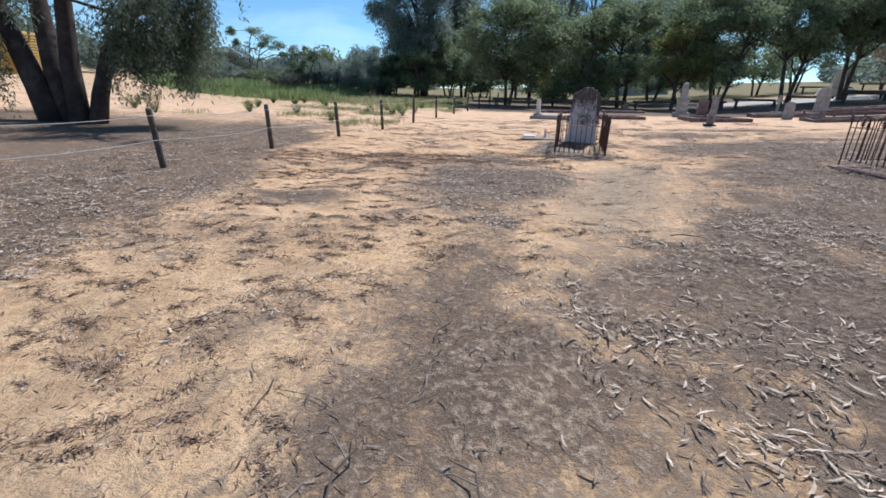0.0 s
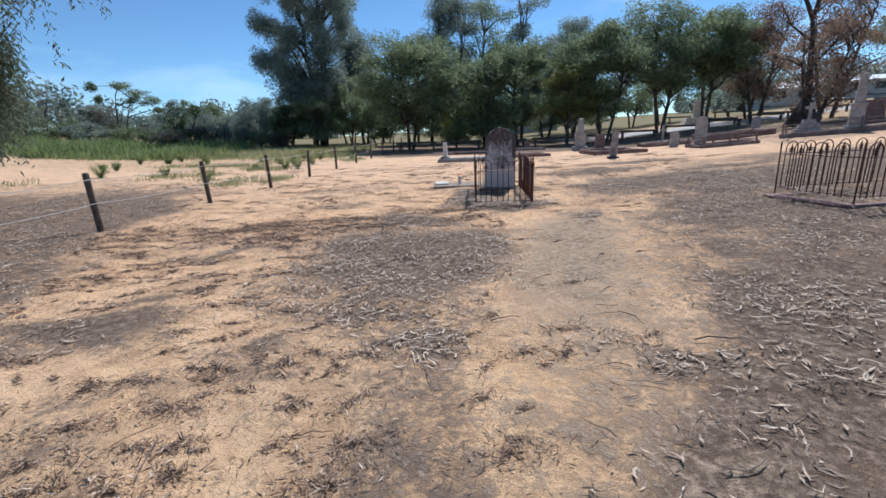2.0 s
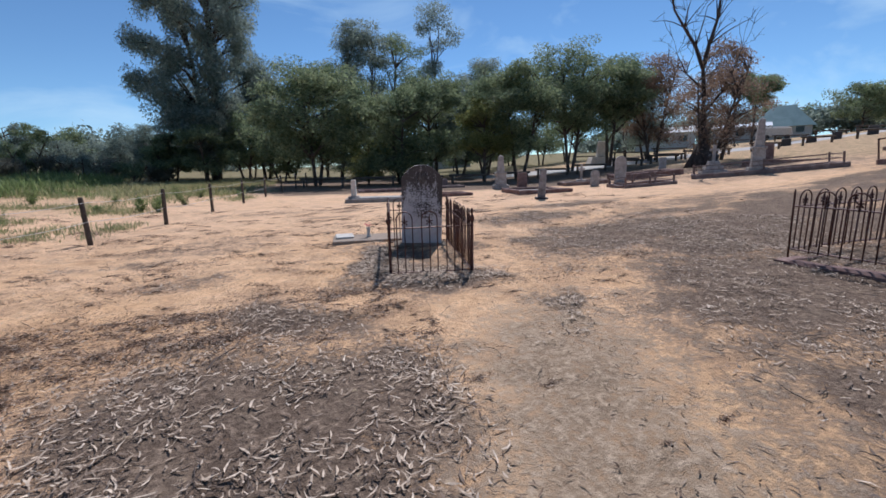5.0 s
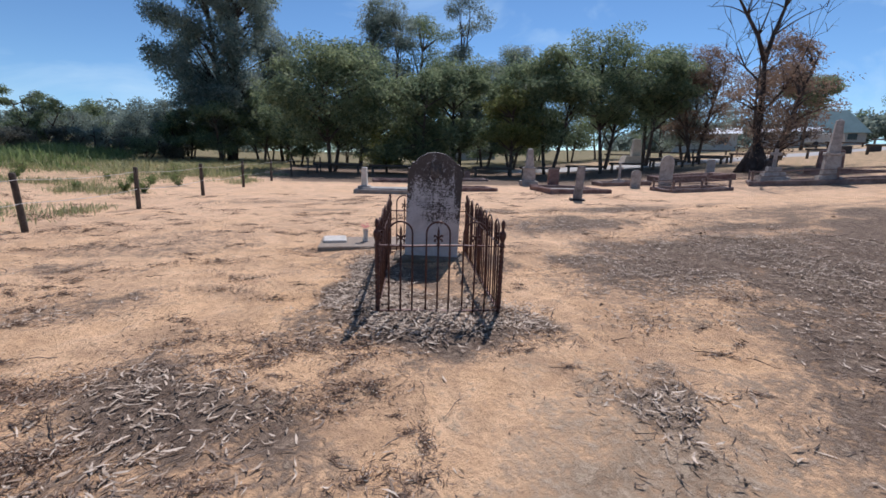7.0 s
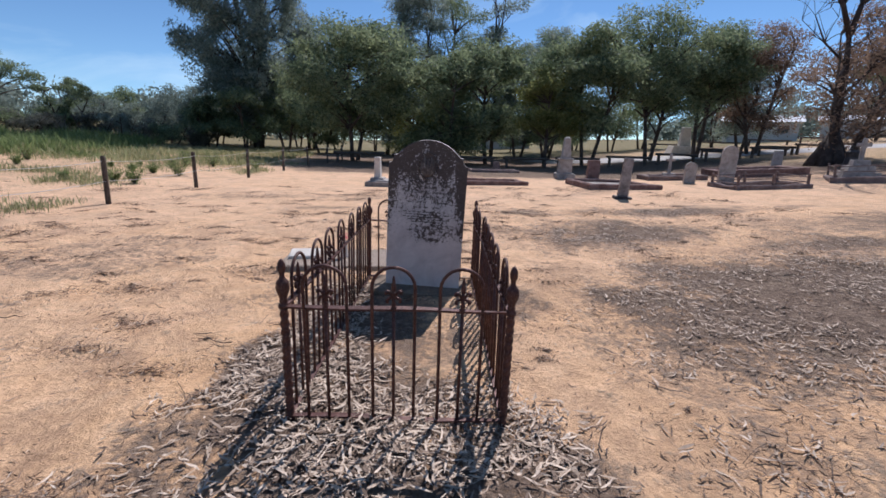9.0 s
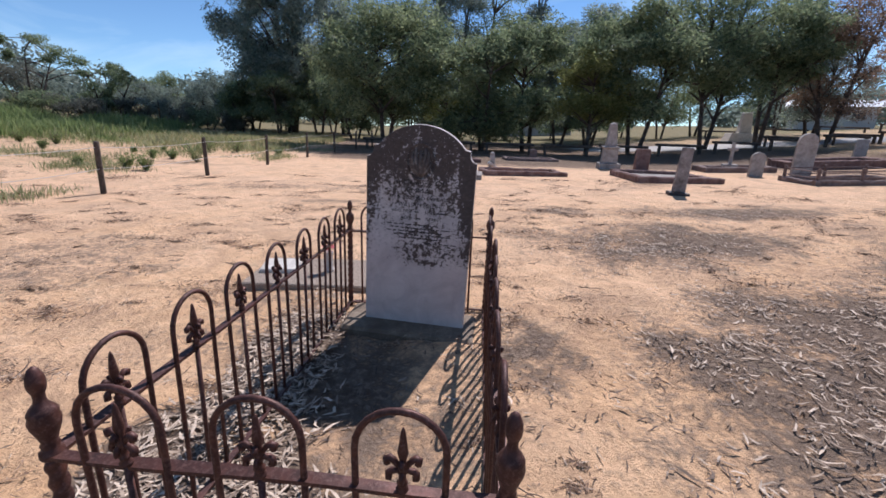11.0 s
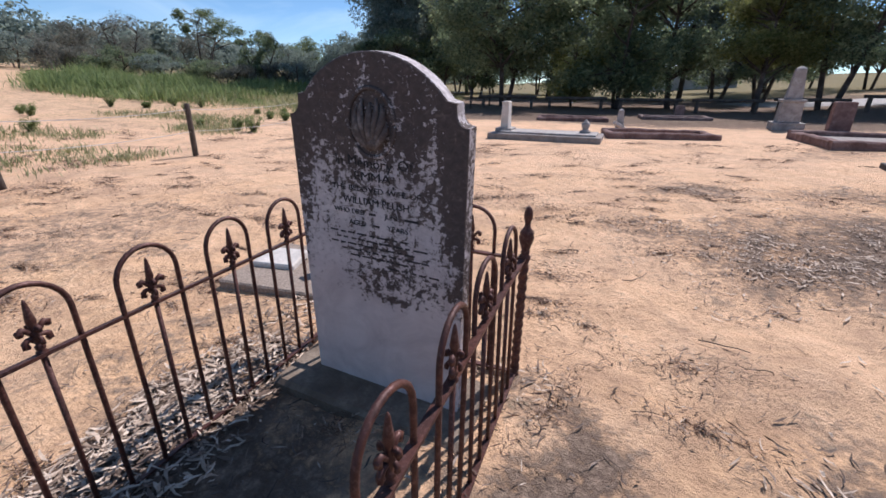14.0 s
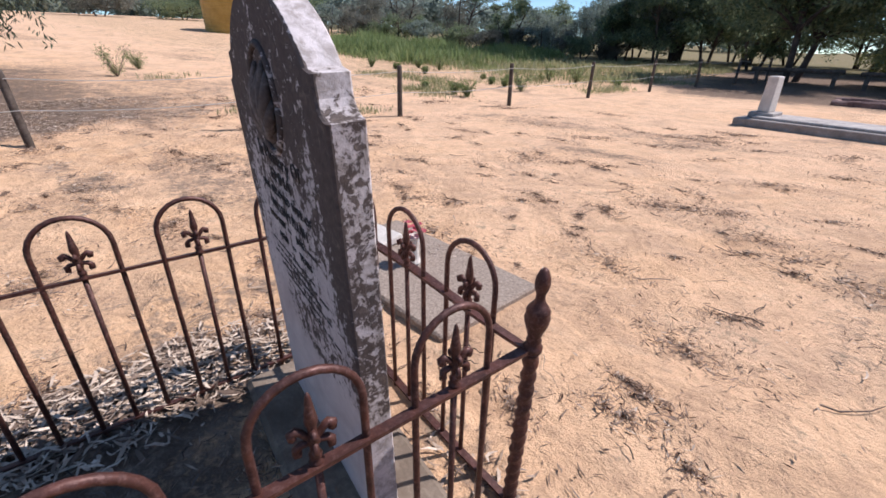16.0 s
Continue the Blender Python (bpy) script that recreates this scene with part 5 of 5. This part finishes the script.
for bx, by, bh, br, bs in ((-3.5, 57.0, 4.5, 3.2, 61), (1.0, 58.0, 4.5, 3.4, 62), (5.0, 56.5, 4.2, 3.2, 63), (9.0, 57.5, 4.6, 3.4, 64), (13.5, 58.5, 4.2, 3.4, 65), (19.0, 60.0, 3.6, 3.2, 66), (26.5, 60.5, 3.8, 3.4, 67), (33.5, 57.0, 6.0, 3.6, 68), (39.0, 52.0, 6.8, 3.8, 69), (44.0, 47.0, 6.5, 3.8, 70), (33.5, 50.0, 5.6, 3.4, 71)):
    tree(bx, by, bh * 1.25, br * 1.1, "dark undergrowth shrub behind the gums", MAT_LEAF_DARK, bs, 0.0, 24, 5600, 0.28, 2, shape="round", name="bush")


# the dead tree
def dead_tree(x, y):
    rs = np.random.default_rng(77)
    root = thing("dead_tree", on_ground(x, y), "tall bare dead gum with forked limbs", "tree")
    g = Geo()
    for k in range(7):
        a = 0.9 * k
        g.tube([(0.72 * math.cos(a), 0.72 * math.sin(a), -0.3), (0.36 * math.cos(a), 0.36 * math.sin(a), 0.6), (0.10 * math.cos(a), 0.10 * math.sin(a), 1.5)], [0.36, 0.26, 0.14], 7)
    trunk = [(0, 0, -0.3), (0.05, 0, 1.5), (-0.1, 0, 3.2), (-0.25, 0, 4.6), (-0.5, 0, 5.8)]
    g.tube(trunk, [0.26, 0.17, 0.14, 0.12, 0.10], 9)
    tops = []
    for pts, r0 in (([(-0.5, 0, 5.8), (-1.3, 0, 7.0), (-2.1, 0.2, 8.0), (-2.9, 0.3, 8.9), (-3.4, 0.2, 10.2)], 0.12), ([(-0.5, 0, 5.8), (0.1, 0.2, 7.2), (0.5, 0.1, 8.6), (0.55, 0, 10.2), (0.7, 0, 11.6)], 0.13),
                    ([(-0.1, 0, 3.2), (0.9, -0.3, 4.4), (1.6, -0.4, 5.6), (2.3, -0.4, 7.2)], 0.08), ([(-0.25, 0, 4.6), (-1.5, 0.3, 5.5), (-2.3, 0.4, 6.6)], 0.07)):
        n = len(pts)
        g.tube(pts, [r0 * (1 - 0.75 * i / (n - 1)) for i in range(n)], 7)
        tops += [(p, r0 * (1 - 0.75 * i / (n - 1))) for i, p in enumerate(pts) if i]
    for p, r in tops:
        for _ in range(5):
            d = Vector((rs.normal() * 0.8, rs.normal() * 0.6, abs(rs.normal()) * 0.8 + 0.2))
            q = Vector(p) + d * rs.uniform(0.7, 1.3)
            limb(g, p, q, r * 0.5, 0.012, rs, 0.1, 5, 5)
            for _ in range(3):
                t = q + Vector((rs.normal() * 0.4, rs.normal() * 0.3, abs(rs.normal()) * 0.5))
                limb(g, q, t, 0.014, 0.006, rs, 0.1, 3, 4)
    part("trunk", g, MAT_DEADWOOD, root, "", None, True)


dead_tree(27.4, 24.6)


# the weeping gum over the fence
def weeping_gum(x, y):
    rs = np.random.default_rng(5)
    root = thing("weeping_gum", on_ground(x, y), "big weeping gum with several dark trunks", "tree")
    stems = (
        ([(-0.55, 0, -0.3), (-0.75, 0, 0.9), (-1.15, 0.1, 2.3), (-1.7, 0.3, 4.2), (-2.6, 0.6, 6.6)], 0.42),
        ([(-0.2, 0.2, -0.3), (-0.35, 0.2, 1.4), (-0.5, 0.5, 3.6), (-0.5, 0.9, 6.2), (-0.3, 1.2, 8.4)], 0.36),
        ([(0.15, 0, -0.3), (0.2, 0.1, 1.4), (0.45, 0.2, 3.4), (0.75, 0.1, 5.8), (1.1, 0.0, 8.0)], 0.34),
        ([(0.5, 0.1, -0.3), (0.75, 0.2, 0.7), (1.1, 0.4, 1.8), (1.7, 0.6, 2.7), (2.8, 0.9, 3.5), (4.2, 1.2, 4.6)], 0.30),
    )
    heads, woods = [], []
    for pts, r in stems:
        n = len(pts)
        g = Geo()
        g.tube(pts, [0.8 * r * (1 - 0.7 * i / (n - 1)) for i in range(n)], 10)
        woods.append(g)
        heads += [(Vector(p), g) for p in pts[2:]]
    spots = []
    for _ in range(46):
        a = rs.uniform(0, 2 * math.pi)
        q = 4.3 * math.sqrt(rs.uniform(0.05, 1))
        spots.append((q * math.cos(a) - 1.1, q * math.sin(a) * 0.9 - 0.7, rs.uniform(3.2, 9.0) * (1 - 0.3 * q / 6.8)))
    hang = [(3.1, 0.5, 3.0, 2.4), (3.3, 0.8, 3.4, 2.6), (1.9, -0.2, 2.9, 2.2), (2.3, 0.1, 3.0, 2.3), (2.7, 0.4, 3.2, 2.3), (1.6, 0.5, 3.0, 2.0), (3.7, 0.8, 3.6, 1.6), (3.4, -0.5, 4.2, 2.4), (2.9, 1.3, 3.3, 2.4), (-1.9, -0.6, 3.0, 2.6), (-2.3, -0.5, 2.7, 2.0), (-1.5, -0.4, 3.0, 2.3), (5.6, 0.0, 4.7, 0.9), (4.4, 0.1, 4.6, 1.2)]
    for sx, sy, sz in spots:
        hang.append((sx, sy, sz, max(0.7, min(rs.uniform(0.9, 2.6), sz - 3.4))))
    leaves = []
    for k_hang, (sx, sy, sz, drop) in enumerate(hang):
        c = Vector((sx, sy, sz))
        s, g = min(heads, key=lambda p: (p[0] - c).length)
        limb(g, s, c, 0.05, 0.014, rs, 0.12, 5, 5)
        for _ in range(30 if k_hang < 12 else 16):
            o = np.array([sx + rs.normal() * 0.24, sy + rs.normal() * 0.24, sz + rs.normal() * 0.3])
            ln = drop * rs.uniform(0.5, 1.0)
            k = int(42 * ln)
            t = rs.uniform(0, 1, (k, 1))
            sway = np.array([rs.normal() * 0.12, rs.normal() * 0.12, -1.0])
            leaves.append(o + t * ln * sway + rs.normal(size=(k, 3)) * 0.07)
    pts = np.concatenate(leaves)
    for g in woods:
        part("trunk", g, MAT_DEADWOOD, root, "dark twisted trunk", None, True)
    part("crown", quads("crown", leaf_quads(pts, 0.135, 0.034, rs, 0.85), MAT_LEAF_WEEPING), MAT_LEAF_WEEPING, root, "hanging dark grey-green foliage")


weeping_gum(-9.8, 13.1)


# far woods closing the view
def far_woods():
    rs = np.random.default_rng(91)
    pts = []
    for _ in range(150):
        a = rs.uniform(-1.5, 1.35)
        d = rs.uniform(85, 150)
        x, y = d * math.sin(a), 8 + d * math.cos(a)
        r = rs.uniform(2.5, 5.0)
        z = ht(x, y) + r * 0.7
        tall = rs.uniform(0.7, 1.3)
        pts.append(clump_points((x, y, z), (r * 1.2, r * 1.2, r * tall), 800, rs))
    return quads("far_woods", leaf_quads(np.concatenate(pts), 0.9, 0.42, rs, 0.4), MAT_LEAF_GUM)


tagged(new("far_woods", far_woods()), "distant grey-green scrub and trees on the skyline", "woods", kind="stuff")


# ---- weeds beyond the fence ----
def blades(name, spots, tall, wide, count, material, rs, spread=0.25, droop=0.35):
    """Tufts of narrow blades: spots (n, 2)."""
    n = len(spots) * count
    base = np.repeat(np.asarray(spots), count, 0) + rs.normal(size=(n, 2)) * spread * 0.35
    z = height(base[:, 0], base[:, 1]) - 0.02
    root = np.column_stack([base, z])
    a = rs.uniform(0, 2 * math.pi, n)
    out = np.column_stack([np.cos(a), np.sin(a), np.zeros(n)])
    side = np.column_stack([-np.sin(a), np.cos(a), np.zeros(n)])
    h = np.repeat(np.asarray(tall), count)[:, None] * rs.uniform(0.45, 1.1, (n, 1))
    w = wide * rs.uniform(0.6, 1.3, (n, 1))
    lean = rs.uniform(0.0, droop, (n, 1)) * h
    up = np.array([0, 0, 1.0])
    mid = root + up * h * 0.55 + out * lean * 0.35
    tip = root + up * h + out * lean
    return quads(name, np.stack([root, mid + side * w, tip, mid - side * w], 1), material)


rs = np.random.default_rng(21)
sx, sy = rs.uniform(-24, 2.5, 9000), rs.uniform(25, 55, 9000)
edge = np.where(sx < -8, 29.3 + 0.0 * sx, 29.3 + (sx + 8) * -0.1)
keep = (sy > edge + rs.normal(size=9000) * 0.5) & (sx < -1.2 + (sy - 24) * 0.25) & (sy < 46 + 0.25 * sx) & (sx > 4.85 - 1.12 * (sy - 11.4))
spots = np.column_stack([sx, sy])[keep]
tall = np.where(spots[:, 0] < -7.5, rs.uniform(0.4, 0.95, len(spots)), rs.uniform(0.2, 0.5, len(spots)))
tall = tall * (0.75 + 0.45 * vnoise(spots[:, 0], spots[:, 1], 0.5, 33) + 0.25 * vnoise(spots[:, 0], spots[:, 1], 1.7, 34))
bank = spots[:, 0] < -7.5 + 1.5 * vnoise(spots[:, 0], spots[:, 1], 0.4, 35)
thin = ~bank & (rs.uniform(0, 1, len(spots)) < 0.5)
MAT_PALEWEED = leafy("pale_weeds", (0.17, 0.19, 0.08), (0.27, 0.285, 0.135), (0.42, 0.40, 0.23))
tagged(new("green_weeds", blades("green_weeds", spots[bank], tall[bank], 0.022, 22, MAT_WEED, rs, 1.1, 1.0)), "dense bank of tall green weeds", "weeds", kind="stuff")
tagged(new("pale_weeds", blades("pale_weeds", spots[thin], tall[thin], 0.016, 20, MAT_PALEWEED, rs, 0.9, 1.1)), "thin stand of pale green weeds along the fence", "weeds", kind="stuff")


n_low = 2600
ly = rs.uniform(16.5, 32, n_low)
lx = 0.93 + (ly - 24.6) * 0.295 - 0.6 - rs.uniform(0, 1, n_low) ** 1.3 * 9.0
keep = rs.uniform(0, 1, n_low) < np.clip(0.05 + 1.0 * vnoise(lx, ly, 0.45, 31) + 0.03 * (ly - 22), 0, 1)
low = np.column_stack([lx, ly])[keep]
tagged(new("low_weeds", blades("low_weeds", low, rs.uniform(0.06, 0.26, len(low)), 0.010, 24, MAT_PALEWEED, rs, 0.5, 0.9)), "low pale green weeds on the sand", "weeds", kind="stuff")


def weed_bush(x, y, h, seed):
    r2 = np.random.default_rng(seed)
    root = thing("weed_bush", on_ground(x, y), "small green weed bush on sand behind the fence", "weed", "weeds behind the fence")
    g = Geo()
    pts = []
    for k in range(14):
        a = r2.uniform(0, 6.28)
        tip = np.array([0.7 * h * math.cos(a) * r2.uniform(0.3, 1), 0.7 * h * math.sin(a) * r2.uniform(0.3, 1), h * r2.uniform(0.6, 1.0)])
        limb(g, (0, 0, -0.03), tip, 0.008, 0.003, r2, 0.1, 4, 4)
        t = r2.uniform(0.1, 1.05, (60, 1))
        pts.append(t * tip + r2.normal(size=(60, 3)) * 0.07 * h)
    part("stem", g, MAT_TWIG, root)
    part("foliage", quads("foliage", leaf_quads(np.concatenate(pts), 0.075, 0.014, r2, -0.2), MAT_WEED), MAT_WEED, root)


wr = random.Random(6)
for i in range(24):
    y = wr.uniform(17.0, 31)
    line = 0.93 + (y - 24.6) * 0.295
    x = line - 1.0 - wr.uniform(0, 1) * 11.0
    weed_bush(x, y, wr.choice((0.18, 0.25, 0.3, 0.4, 0.6)) * wr.uniform(0.8, 1.2), 300 + i)
weed_bush(-10.1, 17.1, 0.8, 399)


# ---- litter on the ground ----
def lifted(x, y):
    return surface(x, y) + 0.006


def scatter(n, box, density, rs):
    x, y = rs.uniform(box[0], box[1], n), rs.uniform(box[2], box[3], n)
    d = density(x, y)
    lump = 0.6 * vnoise(x, y, 1.4, 21) + 0.6 * vnoise(x, y, 4.5, 22)
    keep = rs.uniform(0, 1, n) < d * np.clip(0.75 + 1.1 * lump, 0.05, 1.3)
    return x[keep], y[keep]


def strips(name, x, y, length, width, material, rs, lift=0.012):
    """Curled strips of bark and leaf: two bent quads each, sharing an edge."""
    n = len(x)
    a = rs.uniform(0, 2 * math.pi, n)
    ln = length * rs.uniform(0.35, 1.5, n) ** 1.3
    wd = width * rs.uniform(0.5, 1.4, n)
    bend = rs.normal(size=n) * 0.45
    z = lifted(x, y) + rs.uniform(0, lift, n)
    rows = []
    for t, k in ((-0.5, 0.25), (-0.15, 1.0), (0.2, 0.9), (0.5, 0.15)):
        b = a + bend * t
        px = x + np.cos(b) * ln * t
        py = y + np.sin(b) * ln * t
        pz = z + (0.25 - t * t) * -0.02 + rs.uniform(0, 0.012, n)
        ox, oy = -np.sin(b) * wd * k * 0.5, np.cos(b) * wd * k * 0.5
        tw = rs.normal(size=n) * 0.2 * wd * k
        rows.append(np.stack([px - ox, py - oy, pz - tw * 0.5], -1))
        rows.append(np.stack([px + ox, py + oy, pz + np.abs(tw)], -1))
    v = np.stack(rows, 1)
    base = np.arange(n)[:, None] * 8
    f = np.concatenate([base + np.array([[2 * i, 2 * i + 1, 2 * i + 3, 2 * i + 2]]) for i in range(3)], 0)
    me = bpy.data.meshes.new(name)
    me.from_pydata(v.reshape(-1, 3).tolist(), [], f.tolist())
    me.materials.append(material)
    me.update()
    return me


rs = np.random.default_rng(31)
box = (-6.5, 11.5, -0.5, 18.0)
x, y = scatter(235000, box, lambda a, b: litter(a, b) * 0.95, rs)
tagged(new("leaf_litter", strips("leaf_litter", x, y, 0.066, 0.0105, MAT_LITTER, rs)), "pale curled gum leaves and bark strips", "leaf litter", kind="stuff")
grave = lambda a, b: np.max([k * blob(*warp(a, b, 0.4), cx, cy, rx, ry, turn) for cx, cy, rx, ry, turn, k in PATCHES[10:13]], axis=0)
x, y = scatter(34000, (2.5, 5.4, 9.7, 13.9), grave, rs)
tagged(new("bark_litter", strips("bark_litter", x, y, 0.075, 0.012, MAT_LITTER, rs, 0.03)), "thick pale bark and leaf litter round the railing", "leaf litter", kind="stuff")
x, y = scatter(7500, box, lambda a, b: litter(a, b) * 0.8, rs)
tagged(new("bark_strips", strips("bark_strips", x, y, 0.08, 0.013, MAT_LITTER, rs, 0.02)), "long pale curled bark strips on grey soil", "leaf litter", kind="stuff")
x, y = scatter(100000, box, lambda a, b: np.maximum(litter(a, b), 0.5 * soil_and_shade(a, b)), rs)
tagged(new("fine_mulch", strips("fine_mulch", x, y, 0.06, 0.007, MAT_MULCH, rs, 0.006)), "fine dark twig and leaf mulch", "leaf litter", kind="stuff")
x, y = scatter(52000, box, lambda a, b: np.clip(0.12 + 0.75 * vnoise(a * 0.6, b, 1.2, 41), 0.03, 0.8), rs)
tagged(new("scattered_leaves", strips("scattered_leaves", x, y, 0.042, 0.008, MAT_DRYWEED, rs, 0.006)), "thin scatter of dry leaf scraps on sand", "leaf litter", kind="stuff")


def weed_tufts(n, rs, area=(-5.5, 9, 0.2, 18), small=0.035, large=0.12):
    """Flattened dead weeds lying on the sand."""
    out = []
    while len(out) < n:
        x, y = rs.uniform(area[0], area[1]), rs.uniform(area[2], area[3])
        if soil_and_shade(np.array([x]), np.array([y]))[0] > 0.45 or (pale_track(x, y) > 0.25 and rs.uniform() > 0.15) or (small < 0.1 and rs.uniform() > 0.12 and (y > 10.5 or x > 3.0)):
            continue
        r = rs.uniform(small, large) * rs.choice((0.7, 1.0, 1.0, 1.9))
        turn = rs.normal() * 0.55
        k = int(min(340, 150 * r / 0.1))
        a = rs.uniform(0, 2 * math.pi, k)
        q = r * np.abs(rs.normal(size=k)) * 0.55
        cx = q * np.cos(a) * 2.3
        cy = q * np.sin(a) * 0.8
        px = x + cx * math.cos(turn) - cy * math.sin(turn)
        py = y + cx * math.sin(turn) + cy * math.cos(turn)
        pz = surface(px, py) + 0.003 + rs.uniform(0, 0.14 * r, k)
        d = rs.normal(size=(k, 3)) * (1, 1, 0.2)
        d /= np.linalg.norm(d, axis=1)[:, None]
        s = np.cross(d, rs.normal(size=(k, 3)) * (0.45, 0.45, 1))
        s /= np.linalg.norm(s, axis=1)[:, None]
        c = np.column_stack([px, py, pz])
        ln = rs.uniform(0.008, 0.034, (k, 1))
        w = rs.uniform(0.0012, 0.0042, (k, 1))
        out.append(np.stack([c - d * ln, c + s * w, c + d * ln, c - s * w], 1))
    return quads("dead_weed_tufts", np.concatenate(out), MAT_DEADWEED)


tagged(new("dead_weed_tufts", weed_tufts(900, np.random.default_rng(41))), "flattened dead brown weeds on the sand", "dead weeds", kind="stuff")


tagged(new("debris_drifts", weed_tufts(330, np.random.default_rng(43), (-5, 14, 9.0, 22), 0.08, 0.30)), "thin dark drifts of dry debris on sand", "dead weeds", kind="stuff")


def twigs(n, rs):
    g = Geo()
    for _ in range(n):
        x, y = rs.uniform(-5.5, 9.5), rs.uniform(0.2, 17)
        a, ln = rs.uniform(0, 6.28), rs.uniform(0.06, 0.30)
        pts = []
        b = a
        px, py = x, y
        for i in range(5):
            pts.append((px, py, float(surface(px, py)) + 0.008 + 0.02 * rs.uniform(0, 1)))
            b += rs.normal() * 0.3
            px += math.cos(b) * ln / 4
            py += math.sin(b) * ln / 4
        r = rs.uniform(0.0015, 0.004)
        g.tube(pts, [r, r, r * 0.8, r * 0.7, r * 0.4], 4)
    return g.mesh("fallen_twigs", MAT_TWIG)


tagged(new("fallen_twigs", twigs(700, np.random.default_rng(51))), "thin fallen twigs on the sand", "twigs", kind="stuff")
for x, y, turn, ln in ((1.25, 9.15, 60, 0.5), (0.75, 1.95, 115, 0.32), (0.25, 2.05, 75, 0.35), (0.62, 3.05, 60, 0.25), (3.05, 4.9, -25, 0.3)):
    st = Geo().tube([(-ln / 2, 0, 0.02), (-ln * 0.2, 0.03, 0.035), (ln * 0.15, -0.01, 0.05), (ln / 2, 0.05, 0.03)], [0.006, 0.0055, 0.0045, 0.002], 6)
    st.tube([(0, 0.01, 0.045), (ln * 0.15, 0.09, 0.09), (ln * 0.22, 0.15, 0.08)], [0.0035, 0.003, 0.0015], 5)
    solid("fallen_stick", st, MAT_TWIG, on_ground(x, y, turn, 0.004), "short forked dry stick on the ground", "stick", "fallen sticks")
